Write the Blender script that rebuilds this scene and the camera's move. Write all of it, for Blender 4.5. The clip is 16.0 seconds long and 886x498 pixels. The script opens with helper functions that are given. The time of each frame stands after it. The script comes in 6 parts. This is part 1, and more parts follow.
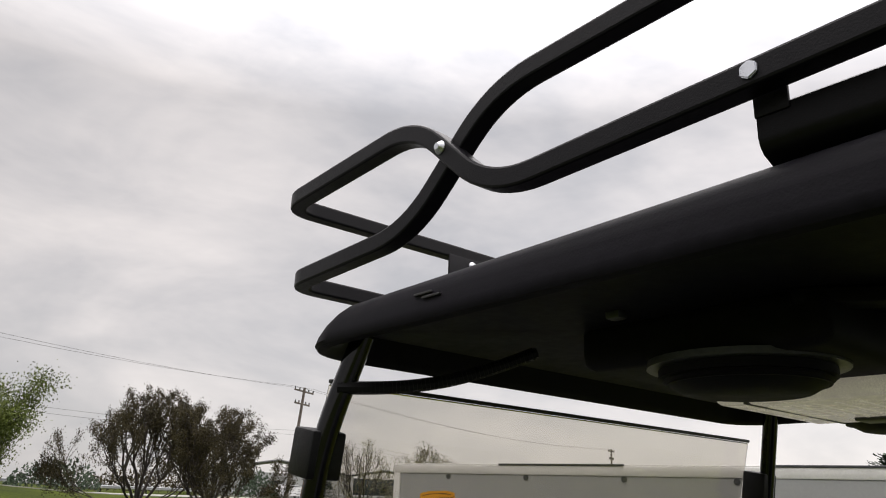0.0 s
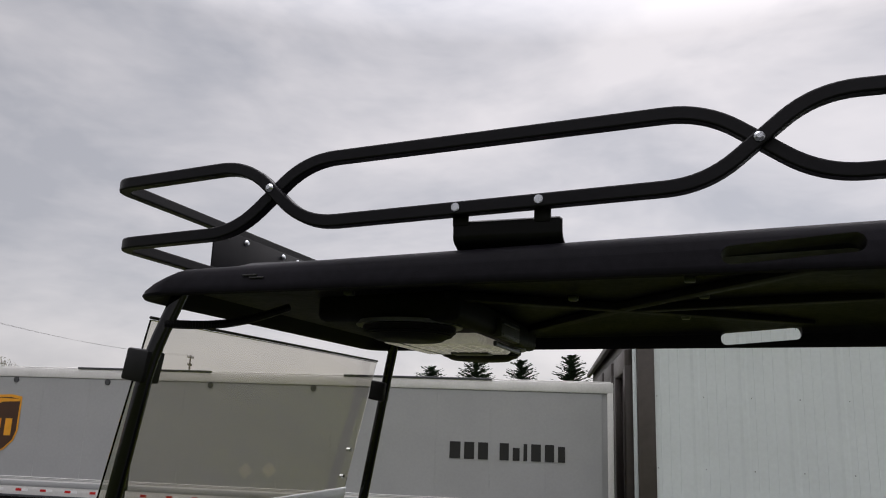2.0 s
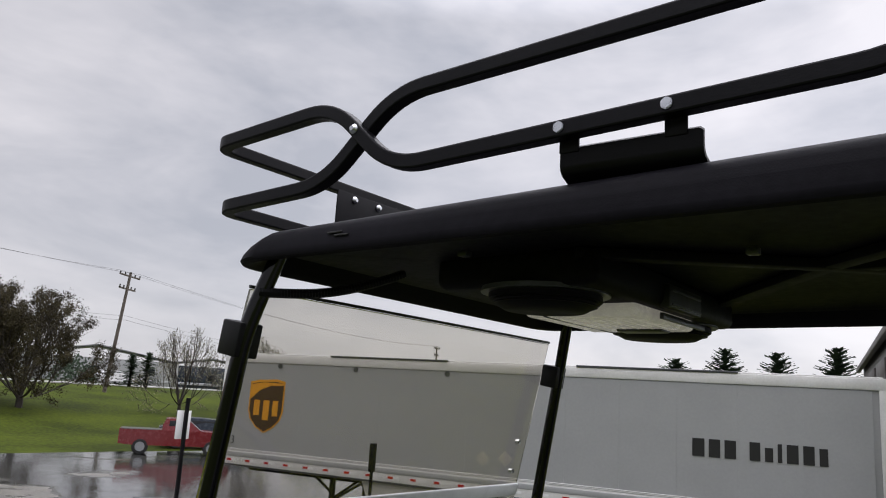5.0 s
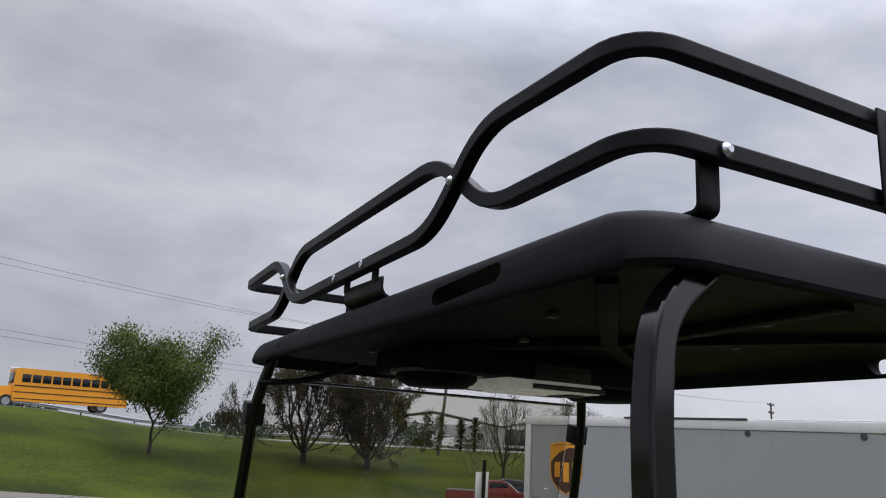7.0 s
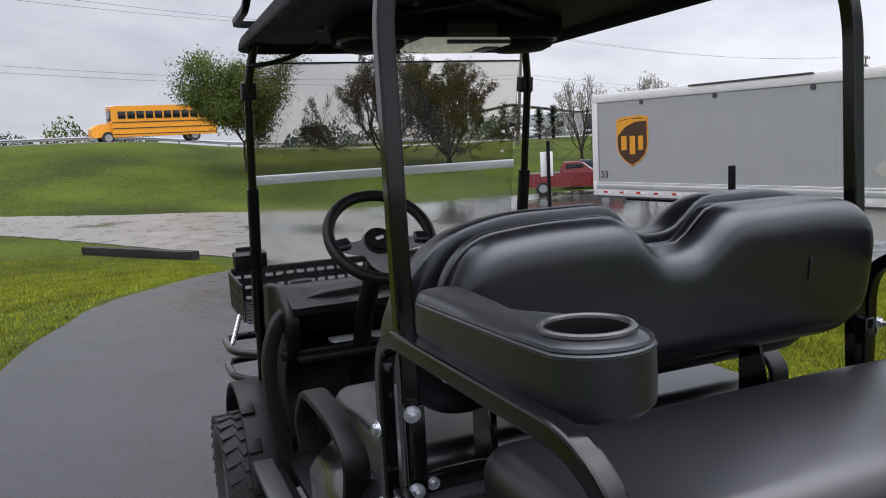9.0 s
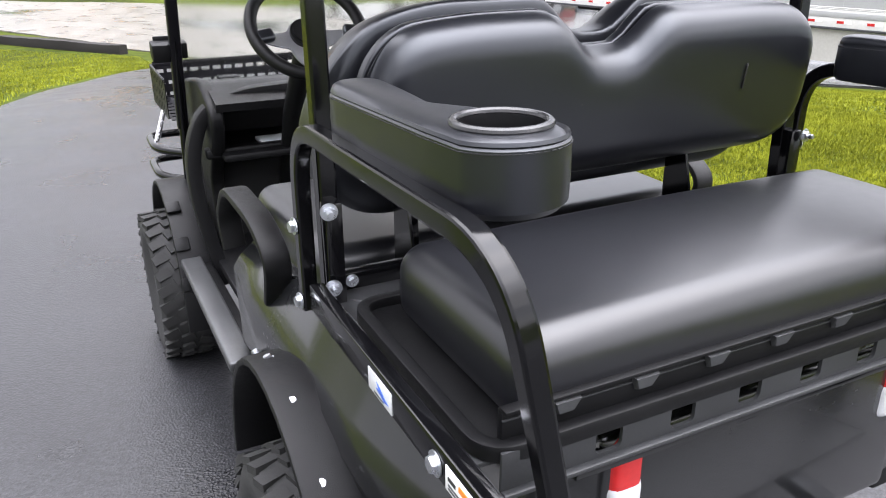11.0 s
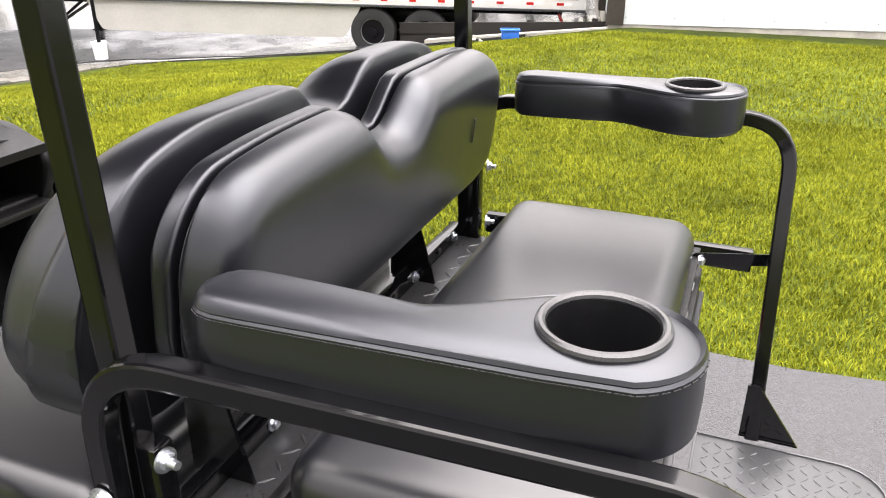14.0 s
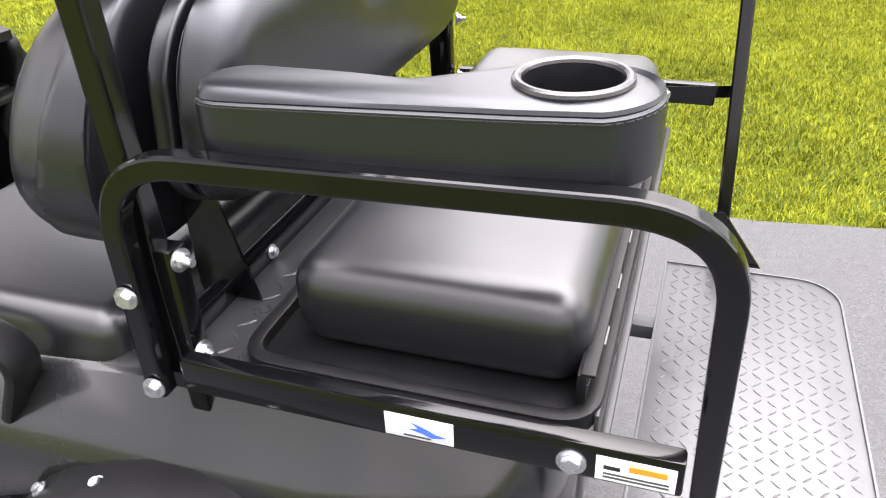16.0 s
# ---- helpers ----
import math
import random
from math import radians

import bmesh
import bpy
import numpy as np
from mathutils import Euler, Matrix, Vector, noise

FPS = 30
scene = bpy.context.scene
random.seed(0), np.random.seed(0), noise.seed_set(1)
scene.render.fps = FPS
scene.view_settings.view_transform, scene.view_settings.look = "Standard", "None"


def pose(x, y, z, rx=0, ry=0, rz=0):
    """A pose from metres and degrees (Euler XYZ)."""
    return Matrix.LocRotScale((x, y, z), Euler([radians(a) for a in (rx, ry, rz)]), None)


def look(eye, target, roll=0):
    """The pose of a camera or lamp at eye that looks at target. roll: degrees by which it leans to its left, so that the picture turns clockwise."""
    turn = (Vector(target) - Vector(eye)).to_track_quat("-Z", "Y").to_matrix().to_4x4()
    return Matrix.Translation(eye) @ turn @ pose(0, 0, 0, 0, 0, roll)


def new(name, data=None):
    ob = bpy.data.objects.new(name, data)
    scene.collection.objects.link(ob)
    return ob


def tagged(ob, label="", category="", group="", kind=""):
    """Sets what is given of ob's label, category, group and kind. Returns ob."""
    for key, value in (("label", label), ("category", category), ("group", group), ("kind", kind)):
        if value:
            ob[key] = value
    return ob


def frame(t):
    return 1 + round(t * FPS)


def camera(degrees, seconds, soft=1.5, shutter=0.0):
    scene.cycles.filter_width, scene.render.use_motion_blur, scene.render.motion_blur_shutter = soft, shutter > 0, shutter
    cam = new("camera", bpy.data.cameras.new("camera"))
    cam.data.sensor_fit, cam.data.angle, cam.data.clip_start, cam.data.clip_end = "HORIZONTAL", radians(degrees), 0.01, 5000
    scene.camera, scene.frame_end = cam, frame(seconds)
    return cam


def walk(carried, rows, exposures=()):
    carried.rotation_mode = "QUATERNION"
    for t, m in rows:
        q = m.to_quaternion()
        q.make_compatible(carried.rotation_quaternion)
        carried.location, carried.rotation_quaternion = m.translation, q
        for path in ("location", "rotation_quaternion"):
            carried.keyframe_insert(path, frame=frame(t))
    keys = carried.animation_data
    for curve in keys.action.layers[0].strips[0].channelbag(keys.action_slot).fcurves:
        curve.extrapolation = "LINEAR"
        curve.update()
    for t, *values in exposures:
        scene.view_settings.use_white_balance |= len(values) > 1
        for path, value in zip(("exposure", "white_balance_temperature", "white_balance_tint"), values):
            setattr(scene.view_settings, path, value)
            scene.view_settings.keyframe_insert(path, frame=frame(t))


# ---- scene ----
cam = camera(59.8, 16.0, soft=1.05)
PATH = [
    (0, (-1.074, 0.829, 1.734), (0.135, 2.299, 2.349), 2.3),
    (0.5, (-1.271, 0.796, 1.740), (0.08, 2.154, 2.316), 2.8),
    (1, (-1.493, 0.824, 1.731), (0.066, 1.965, 2.249), 2.1),
    (1.5, (-1.636, 0.76, 1.723), (0.085, 1.656, 2.212), 2.6),
    (2, (-1.744, 0.668, 1.703), (0.09, 1.342, 2.133), 2.0),
    (2.5, (-1.819, 0.608, 1.68), (0.077, 1.119, 2.063), 1.6),
    (3, (-1.831, 0.561, 1.648), (0.105, 0.97, 1.942), 0.5),
    (3.5, (-1.778, 0.529, 1.636), (0.166, 0.911, 1.91), 0.3),
    (4, (-1.662, 0.559, 1.649), (0.284, 0.929, 1.93), -0.1),
    (4.5, (-1.522, 0.65, 1.678), (0.309, 1.367, 2.039), 1.4),
    (5, (-1.39, 0.616, 1.703), (0.157, 1.826, 2.083), 3.6),
    (7.4, (-1.052, -0.614, 1.74), (-0.199, 1.138, 2.191), 3.1),
    (7.5, (-1.029, -0.667, 1.741), (-0.195, 1.101, 2.165), 3.2),
    (8, (-0.872, -0.866, 1.701), (-0.139, 0.98, 1.942), 2.0),
    (8.5, (-0.899, -0.971, 1.645), (-0.175, 0.893, 1.631), -1.0),
    (9, (-0.991, -1.062, 1.588), (-0.235, 0.767, 1.302), -3.0),
    (9.5, (-0.979, -1.118, 1.553), (-0.258, 0.692, 1.101), -3.6),
    (11.8, (-0.874, -0.829, 1.563), (0.136, 0.655, 0.681), 1.1),
    (12, (-0.85, -0.741, 1.584), (0.229, 0.683, 0.684), 0.8),
    (12.5, (-0.82, -0.578, 1.61), (0.452, 0.691, 0.732), -1.1),
    (13, (-0.925, -0.446, 1.634), (0.649, 0.473, 0.811), -1.0),
    (13.5, (-1.051, -0.366, 1.653), (0.645, 0.325, 0.849), -0.4),
    (14, (-1.096, -0.402, 1.693), (0.601, 0.264, 0.869), 0.3),
    (14.5, (-1.1, -0.482, 1.705), (0.558, 0.271, 0.877), -1.6),
    (15, (-1.129, -0.538, 1.678), (0.49, 0.222, 0.784), -3.5),
    (15.5, (-1.164, -0.54, 1.634), (0.425, 0.182, 0.657), -4.7),
    (16, (-1.221, -0.433, 1.606), (0.394, 0.138, 0.573), -2.4),
]
EXPOSURES = [(0.0, -0.15, 6900, 14), (1.0, -0.35, 6800, 15), (2.0, -0.5, 6600, 15), (4.0, -0.4, 6400, 14), (5.0, -0.3, 6400, 15), (7.5, -0.5, 6100, 14), (8.0, -0.45, 6100, 14), (9.0, 0.0, 6200, 15), (9.7, 0.42, 6300, 15), (11.8, 1.65, 6500, 15), (12.5, 1.8, 6700, 16), (13.5, 1.6, 7000, 16), (14.5, 1.45, 7000, 16), (15.5, 1.65, 6900, 17), (16.0, 1.8, 6800, 17)]
walk(cam, [(t, look(eye, target, roll)) for t, eye, target, roll in PATH], EXPOSURES)


# ---------------- world and light ----------------
def make_world():
    w = bpy.data.worlds.new("overcast_sky")
    scene.world = w
    w.use_nodes = True
    nt = w.node_tree
    nt.nodes.clear()
    N, L = nt.nodes.new, nt.links.new
    out, bg = N("ShaderNodeOutputWorld"), N("ShaderNodeBackground")
    sky = N("ShaderNodeTexSky")
    sky.sky_type, sky.sun_disc = "NISHITA", False
    sky.sun_elevation, sky.sun_rotation = radians(48), radians(110)
    dim = N("ShaderNodeVectorMath")
    dim.operation = "SCALE"
    dim.inputs[3].default_value = 0.10
    L(sky.outputs[0], dim.inputs[0])
    tc, mp = N("ShaderNodeTexCoord"), N("ShaderNodeMapping")
    mp.inputs["Scale"].default_value = (1.0, 1.0, 2.6)
    L(tc.outputs["Generated"], mp.inputs["Vector"])
    big, small = N("ShaderNodeTexNoise"), N("ShaderNodeTexNoise")
    for n, s, d in ((big, 2.3, 5), (small, 6.5, 7)):
        n.inputs["Scale"].default_value, n.inputs["Detail"].default_value = s, d
        n.inputs["Roughness"].default_value, n.inputs["Distortion"].default_value = 0.55, 0.4
        L(mp.outputs[0], n.inputs["Vector"])
    add = N("ShaderNodeMath")
    add.operation = "MULTIPLY_ADD"
    add.inputs[1].default_value = 0.3
    L(small.outputs["Fac"], add.inputs[0])
    L(big.outputs["Fac"], add.inputs[2])
    ramp = N("ShaderNodeValToRGB")
    e = ramp.color_ramp.elements
    e[0].position, e[0].color = 0.47, (0.55, 0.572, 0.61, 1)
    e[1].position, e[1].color = 0.82, (0.93, 0.92, 0.925, 1)
    L(add.outputs[0], ramp.inputs[0])
    mix = N("ShaderNodeMix")
    mix.data_type = "RGBA"
    mix.inputs["Factor"].default_value = 0.88
    L(dim.outputs[0], mix.inputs["A"])
    L(ramp.outputs[0], mix.inputs["B"])
    L(mix.outputs["Result"], bg.inputs["Color"])
    # an overcast sky is brightest overhead
    sep, lift = N("ShaderNodeSeparateXYZ"), N("ShaderNodeMapRange")
    L(tc.outputs["Generated"], sep.inputs[0])
    lift.inputs["From Min"].default_value, lift.inputs["From Max"].default_value = 0.46, 1.0
    lift.inputs["To Min"].default_value, lift.inputs["To Max"].default_value = 1.0, 6.0
    L(sep.outputs["Z"], lift.inputs[0])
    dot, side, mul = N("ShaderNodeVectorMath"), N("ShaderNodeMath"), N("ShaderNodeMath")
    dot.operation = "DOT_PRODUCT"
    dot.inputs[1].default_value = (0.94, -0.35, 0.0)
    L(tc.outputs["Generated"], dot.inputs[0])
    side.operation = "MULTIPLY_ADD"
    side.inputs[1].default_value, side.inputs[2].default_value = 0.30, 1.05
    L(dot.outputs["Value"], side.inputs[0])
    mul.operation = "MULTIPLY"
    L(lift.outputs[0], mul.inputs[0])
    L(side.outputs[0], mul.inputs[1])
    L(mul.outputs[0], bg.inputs["Strength"])
    L(bg.outputs[0], out.inputs[0])


make_world()
sun = new("sun", bpy.data.lights.new("sun", "SUN"))
sun.data.energy, sun.data.angle, sun.data.color = 0.6, radians(90), (1.0, 0.97, 0.92)
sun.matrix_world = look((8, -3, 9.5), (0, 0, 0))


# ---------------- materials ----------------
def mat(name, col, rough=0.5, metal=0.0, var=0.12, scale=6.0, bump=0.0, bscale=200.0, rvar=0.1, col2=None, coat=0.0, spec=0.5, grain=None, flecks=0.0, tint=(1, 1, 1), spread=0.15, coat_rough=0.03, glow=0.0):
    """Surface with large-scale tint, fine grain, bump and uneven roughness; object coordinates in metres."""
    m = bpy.data.materials.new(name)
    m.use_nodes = True
    nt = m.node_tree
    b = nt.nodes["Principled BSDF"]
    N, L = nt.nodes.new, nt.links.new
    tc = N("ShaderNodeTexCoord")
    n1, n2 = N("ShaderNodeTexNoise"), N("ShaderNodeTexNoise")
    n1.inputs["Scale"].default_value, n1.inputs["Detail"].default_value = scale, 5
    n2.inputs["Scale"].default_value, n2.inputs["Detail"].default_value = grain or scale * 14, 4
    for n in (n1, n2):
        L(tc.outputs["Object"], n.inputs["Vector"])
    mixn = N("ShaderNodeMath")
    mixn.operation = "MULTIPLY_ADD"
    mixn.inputs[1].default_value, mixn.inputs[2].default_value = 0.45, 0.0
    L(n2.outputs["Fac"], mixn.inputs[0])
    sm = N("ShaderNodeMath")
    sm.operation = "MULTIPLY_ADD"
    sm.inputs[1].default_value = 0.55
    L(n1.outputs["Fac"], sm.inputs[0])
    L(mixn.outputs[0], sm.inputs[2])
    ramp = N("ShaderNodeValToRGB")
    c = Vector(col[:3])
    d = Vector(col2[:3]) if col2 else c
    lo, hi = c * (1 - var), d * (1 + var)
    e = ramp.color_ramp.elements
    e[0].position, e[0].color = 0.5 - spread, (*lo, 1)
    e[1].position, e[1].color = 0.5 + spread, (*[min(1, v) for v in hi], 1)
    L(sm.outputs[0], ramp.inputs[0])
    L(ramp.outputs[0], b.inputs["Base Color"])
    if flecks:
        # grains of dust and grit left on the surface
        vo, cell, pick, near, dust, mx = N("ShaderNodeTexVoronoi"), N("ShaderNodeSeparateColor"), N("ShaderNodeMath"), N("ShaderNodeMath"), N("ShaderNodeMath"), N("ShaderNodeMix")
        vo.inputs["Scale"].default_value = 38
        L(tc.outputs["Object"], vo.inputs["Vector"])
        L(vo.outputs["Color"], cell.inputs[0])
        pick.operation, near.operation, dust.operation = "MULTIPLY_ADD", "LESS_THAN", "MULTIPLY"
        pick.inputs[1].default_value, pick.inputs[2].default_value = 0.9, -0.83
        L(cell.outputs[0], pick.inputs[0])
        L(vo.outputs["Distance"], near.inputs[0])
        L(pick.outputs[0], near.inputs[1])
        dust.inputs[1].default_value = 0.75 * flecks
        L(near.outputs[0], dust.inputs[0])
        mx.data_type = "RGBA"
        mx.inputs["B"].default_value = (0.045, 0.043, 0.04, 1)
        L(dust.outputs[0], mx.inputs["Factor"])
        L(ramp.outputs[0], mx.inputs["A"])
        L(mx.outputs["Result"], b.inputs["Base Color"])
    mr = N("ShaderNodeMapRange")
    mr.inputs["From Min"].default_value, mr.inputs["From Max"].default_value = 0.3, 0.7
    mr.inputs["To Min"].default_value, mr.inputs["To Max"].default_value = max(0.02, rough - rvar), min(1, rough + rvar)
    L(sm.outputs[0], mr.inputs[0])
    L(mr.outputs[0], b.inputs["Roughness"])
    b.inputs["Metallic"].default_value = metal
    b.inputs["Coat Weight"].default_value, b.inputs["Coat Roughness"].default_value = coat, coat_rough
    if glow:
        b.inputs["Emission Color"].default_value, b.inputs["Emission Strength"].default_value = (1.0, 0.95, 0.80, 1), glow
    b.inputs["Specular IOR Level"].default_value = spec
    b.inputs["Specular Tint"].default_value = (*tint, 1)
    if bump:
        n3, bp = N("ShaderNodeTexNoise"), N("ShaderNodeBump")
        n3.inputs["Scale"].default_value, n3.inputs["Detail"].default_value = bscale, 3
        L(tc.outputs["Object"], n3.inputs["Vector"])
        bp.inputs["Strength"].default_value, bp.inputs["Distance"].default_value = bump, 0.002
        L(n3.outputs["Fac"], bp.inputs["Height"])
        L(bp.outputs[0], b.inputs["Normal"])
    return m


def glass(name, tint, rough=0.01):
    m = bpy.data.materials.new(name)
    m.use_nodes = True
    nt = m.node_tree
    b = nt.nodes["Principled BSDF"]
    b.inputs["Base Color"].default_value = (*tint, 1)
    b.inputs["Transmission Weight"].default_value, b.inputs["Roughness"].default_value, b.inputs["IOR"].default_value = 1.0, rough, 1.45
    return m


def wet_asphalt(name, dry, wet, puddle, dip=0.0, gloss_level=0.5, water=0.05):
    """Tarmac with stones, damp patches and standing water."""
    m = bpy.data.materials.new(name)
    m.use_nodes = True
    nt = m.node_tree
    b = nt.nodes["Principled BSDF"]
    N, L = nt.nodes.new, nt.links.new
    tc = N("ShaderNodeTexCoord")
    st, big, fine = N("ShaderNodeTexVoronoi"), N("ShaderNodeTexNoise"), N("ShaderNodeTexNoise")
    st.inputs["Scale"].default_value = 120
    big.inputs["Scale"].default_value, big.inputs["Detail"].default_value = 0.22, 6
    fine.inputs["Scale"].default_value, fine.inputs["Detail"].default_value = 130, 4
    for n in (st, big, fine):
        L(tc.outputs["Object"], n.inputs["Vector"])
    # the ground dips to one side, where the water gathers
    sep, low, damp = N("ShaderNodeSeparateXYZ"), N("ShaderNodeMapRange"), N("ShaderNodeMath")
    L(tc.outputs["Object"], sep.inputs[0])
    L(sep.outputs["X"], low.inputs[0])
    low.inputs["From Min"].default_value, low.inputs["From Max"].default_value = 2.0, 14.0
    low.inputs["To Min"].default_value, low.inputs["To Max"].default_value = -dip, dip
    damp.operation = "ADD"
    L(big.outputs["Fac"], damp.inputs[0])
    L(low.outputs[0], damp.inputs[1])
    patch = N("ShaderNodeTexNoise")
    patch.inputs["Scale"].default_value, patch.inputs["Detail"].default_value = 1.6, 5
    L(tc.outputs["Object"], patch.inputs["Vector"])
    r = N("ShaderNodeValToRGB")
    e = r.color_ramp.elements
    e[0].position, e[0].color = puddle - 0.03, (*dry, 1)
    e[1].position, e[1].color = puddle + 0.04, (*wet, 1)
    L(damp.outputs[0], r.inputs[0])
    mx = N("ShaderNodeMix")
    mx.data_type, mx.blend_type = "RGBA", "MULTIPLY"
    mx.inputs["Factor"].default_value = 0.8
    r2 = N("ShaderNodeValToRGB")
    e = r2.color_ramp.elements
    e[0].position, e[0].color = 0.38, (0.5, 0.5, 0.5, 1)
    e[1].position, e[1].color = 0.64, (1.35, 1.33, 1.3, 1)
    half = N("ShaderNodeMath")
    half.operation = "MULTIPLY_ADD"
    half.inputs[1].default_value = 0.5
    pm = N("ShaderNodeMath")
    pm.operation = "MULTIPLY"
    pm.inputs[1].default_value = 0.5
    L(patch.outputs["Fac"], pm.inputs[0])
    L(fine.outputs["Fac"], half.inputs[0])
    L(pm.outputs[0], half.inputs[2])
    L(half.outputs[0], r2.inputs[0])
    # single stones show lighter or darker than the binder
    stone, sr, mx2 = N("ShaderNodeSeparateColor"), N("ShaderNodeMapRange"), N("ShaderNodeMix")
    L(st.outputs["Color"], stone.inputs[0])
    L(stone.outputs[0], sr.inputs[0])
    sr.inputs["To Min"].default_value, sr.inputs["To Max"].default_value = 0.55, 1.5
    mx2.data_type, mx2.blend_type = "RGBA", "MULTIPLY"
    mx2.inputs["Factor"].default_value = 1.0
    L(r.outputs[0], mx2.inputs["A"])
    L(sr.outputs[0], mx2.inputs["B"])
    L(mx2.outputs["Result"], mx.inputs["A"])
    L(r2.outputs[0], mx.inputs["B"])
    L(mx.outputs["Result"], b.inputs["Base Color"])
    rr = N("ShaderNodeMapRange")
    rr.inputs["From Min"].default_value, rr.inputs["From Max"].default_value = puddle - 0.02, puddle + 0.05
    rr.inputs["To Min"].default_value, rr.inputs["To Max"].default_value = 0.33, water
    L(damp.outputs[0], rr.inputs[0])
    sheen = N("ShaderNodeMath")
    sheen.operation = "MULTIPLY_ADD"
    sheen.inputs[1].default_value = 0.50
    sheen.use_clamp = True
    sub = N("ShaderNodeMath")
    sub.operation = "SUBTRACT"
    sub.inputs[1].default_value = 0.25
    L(rr.outputs[0], sub.inputs[0])
    L(patch.outputs["Fac"], sheen.inputs[0])
    L(sub.outputs[0], sheen.inputs[2])
    L(sheen.outputs[0], b.inputs["Roughness"])
    bp = N("ShaderNodeBump")
    bp.inputs["Distance"].default_value = 0.006
    inv = N("ShaderNodeMapRange")
    inv.inputs["From Min"].default_value, inv.inputs["From Max"].default_value = puddle - 0.02, puddle + 0.05
    inv.inputs["To Min"].default_value, inv.inputs["To Max"].default_value = 0.24, 0.03
    L(damp.outputs[0], inv.inputs[0])
    L(inv.outputs[0], bp.inputs["Strength"])
    L(st.outputs["Distance"], bp.inputs["Height"])
    L(bp.outputs[0], b.inputs["Normal"])
    b.inputs["Specular IOR Level"].default_value = gloss_level
    return m


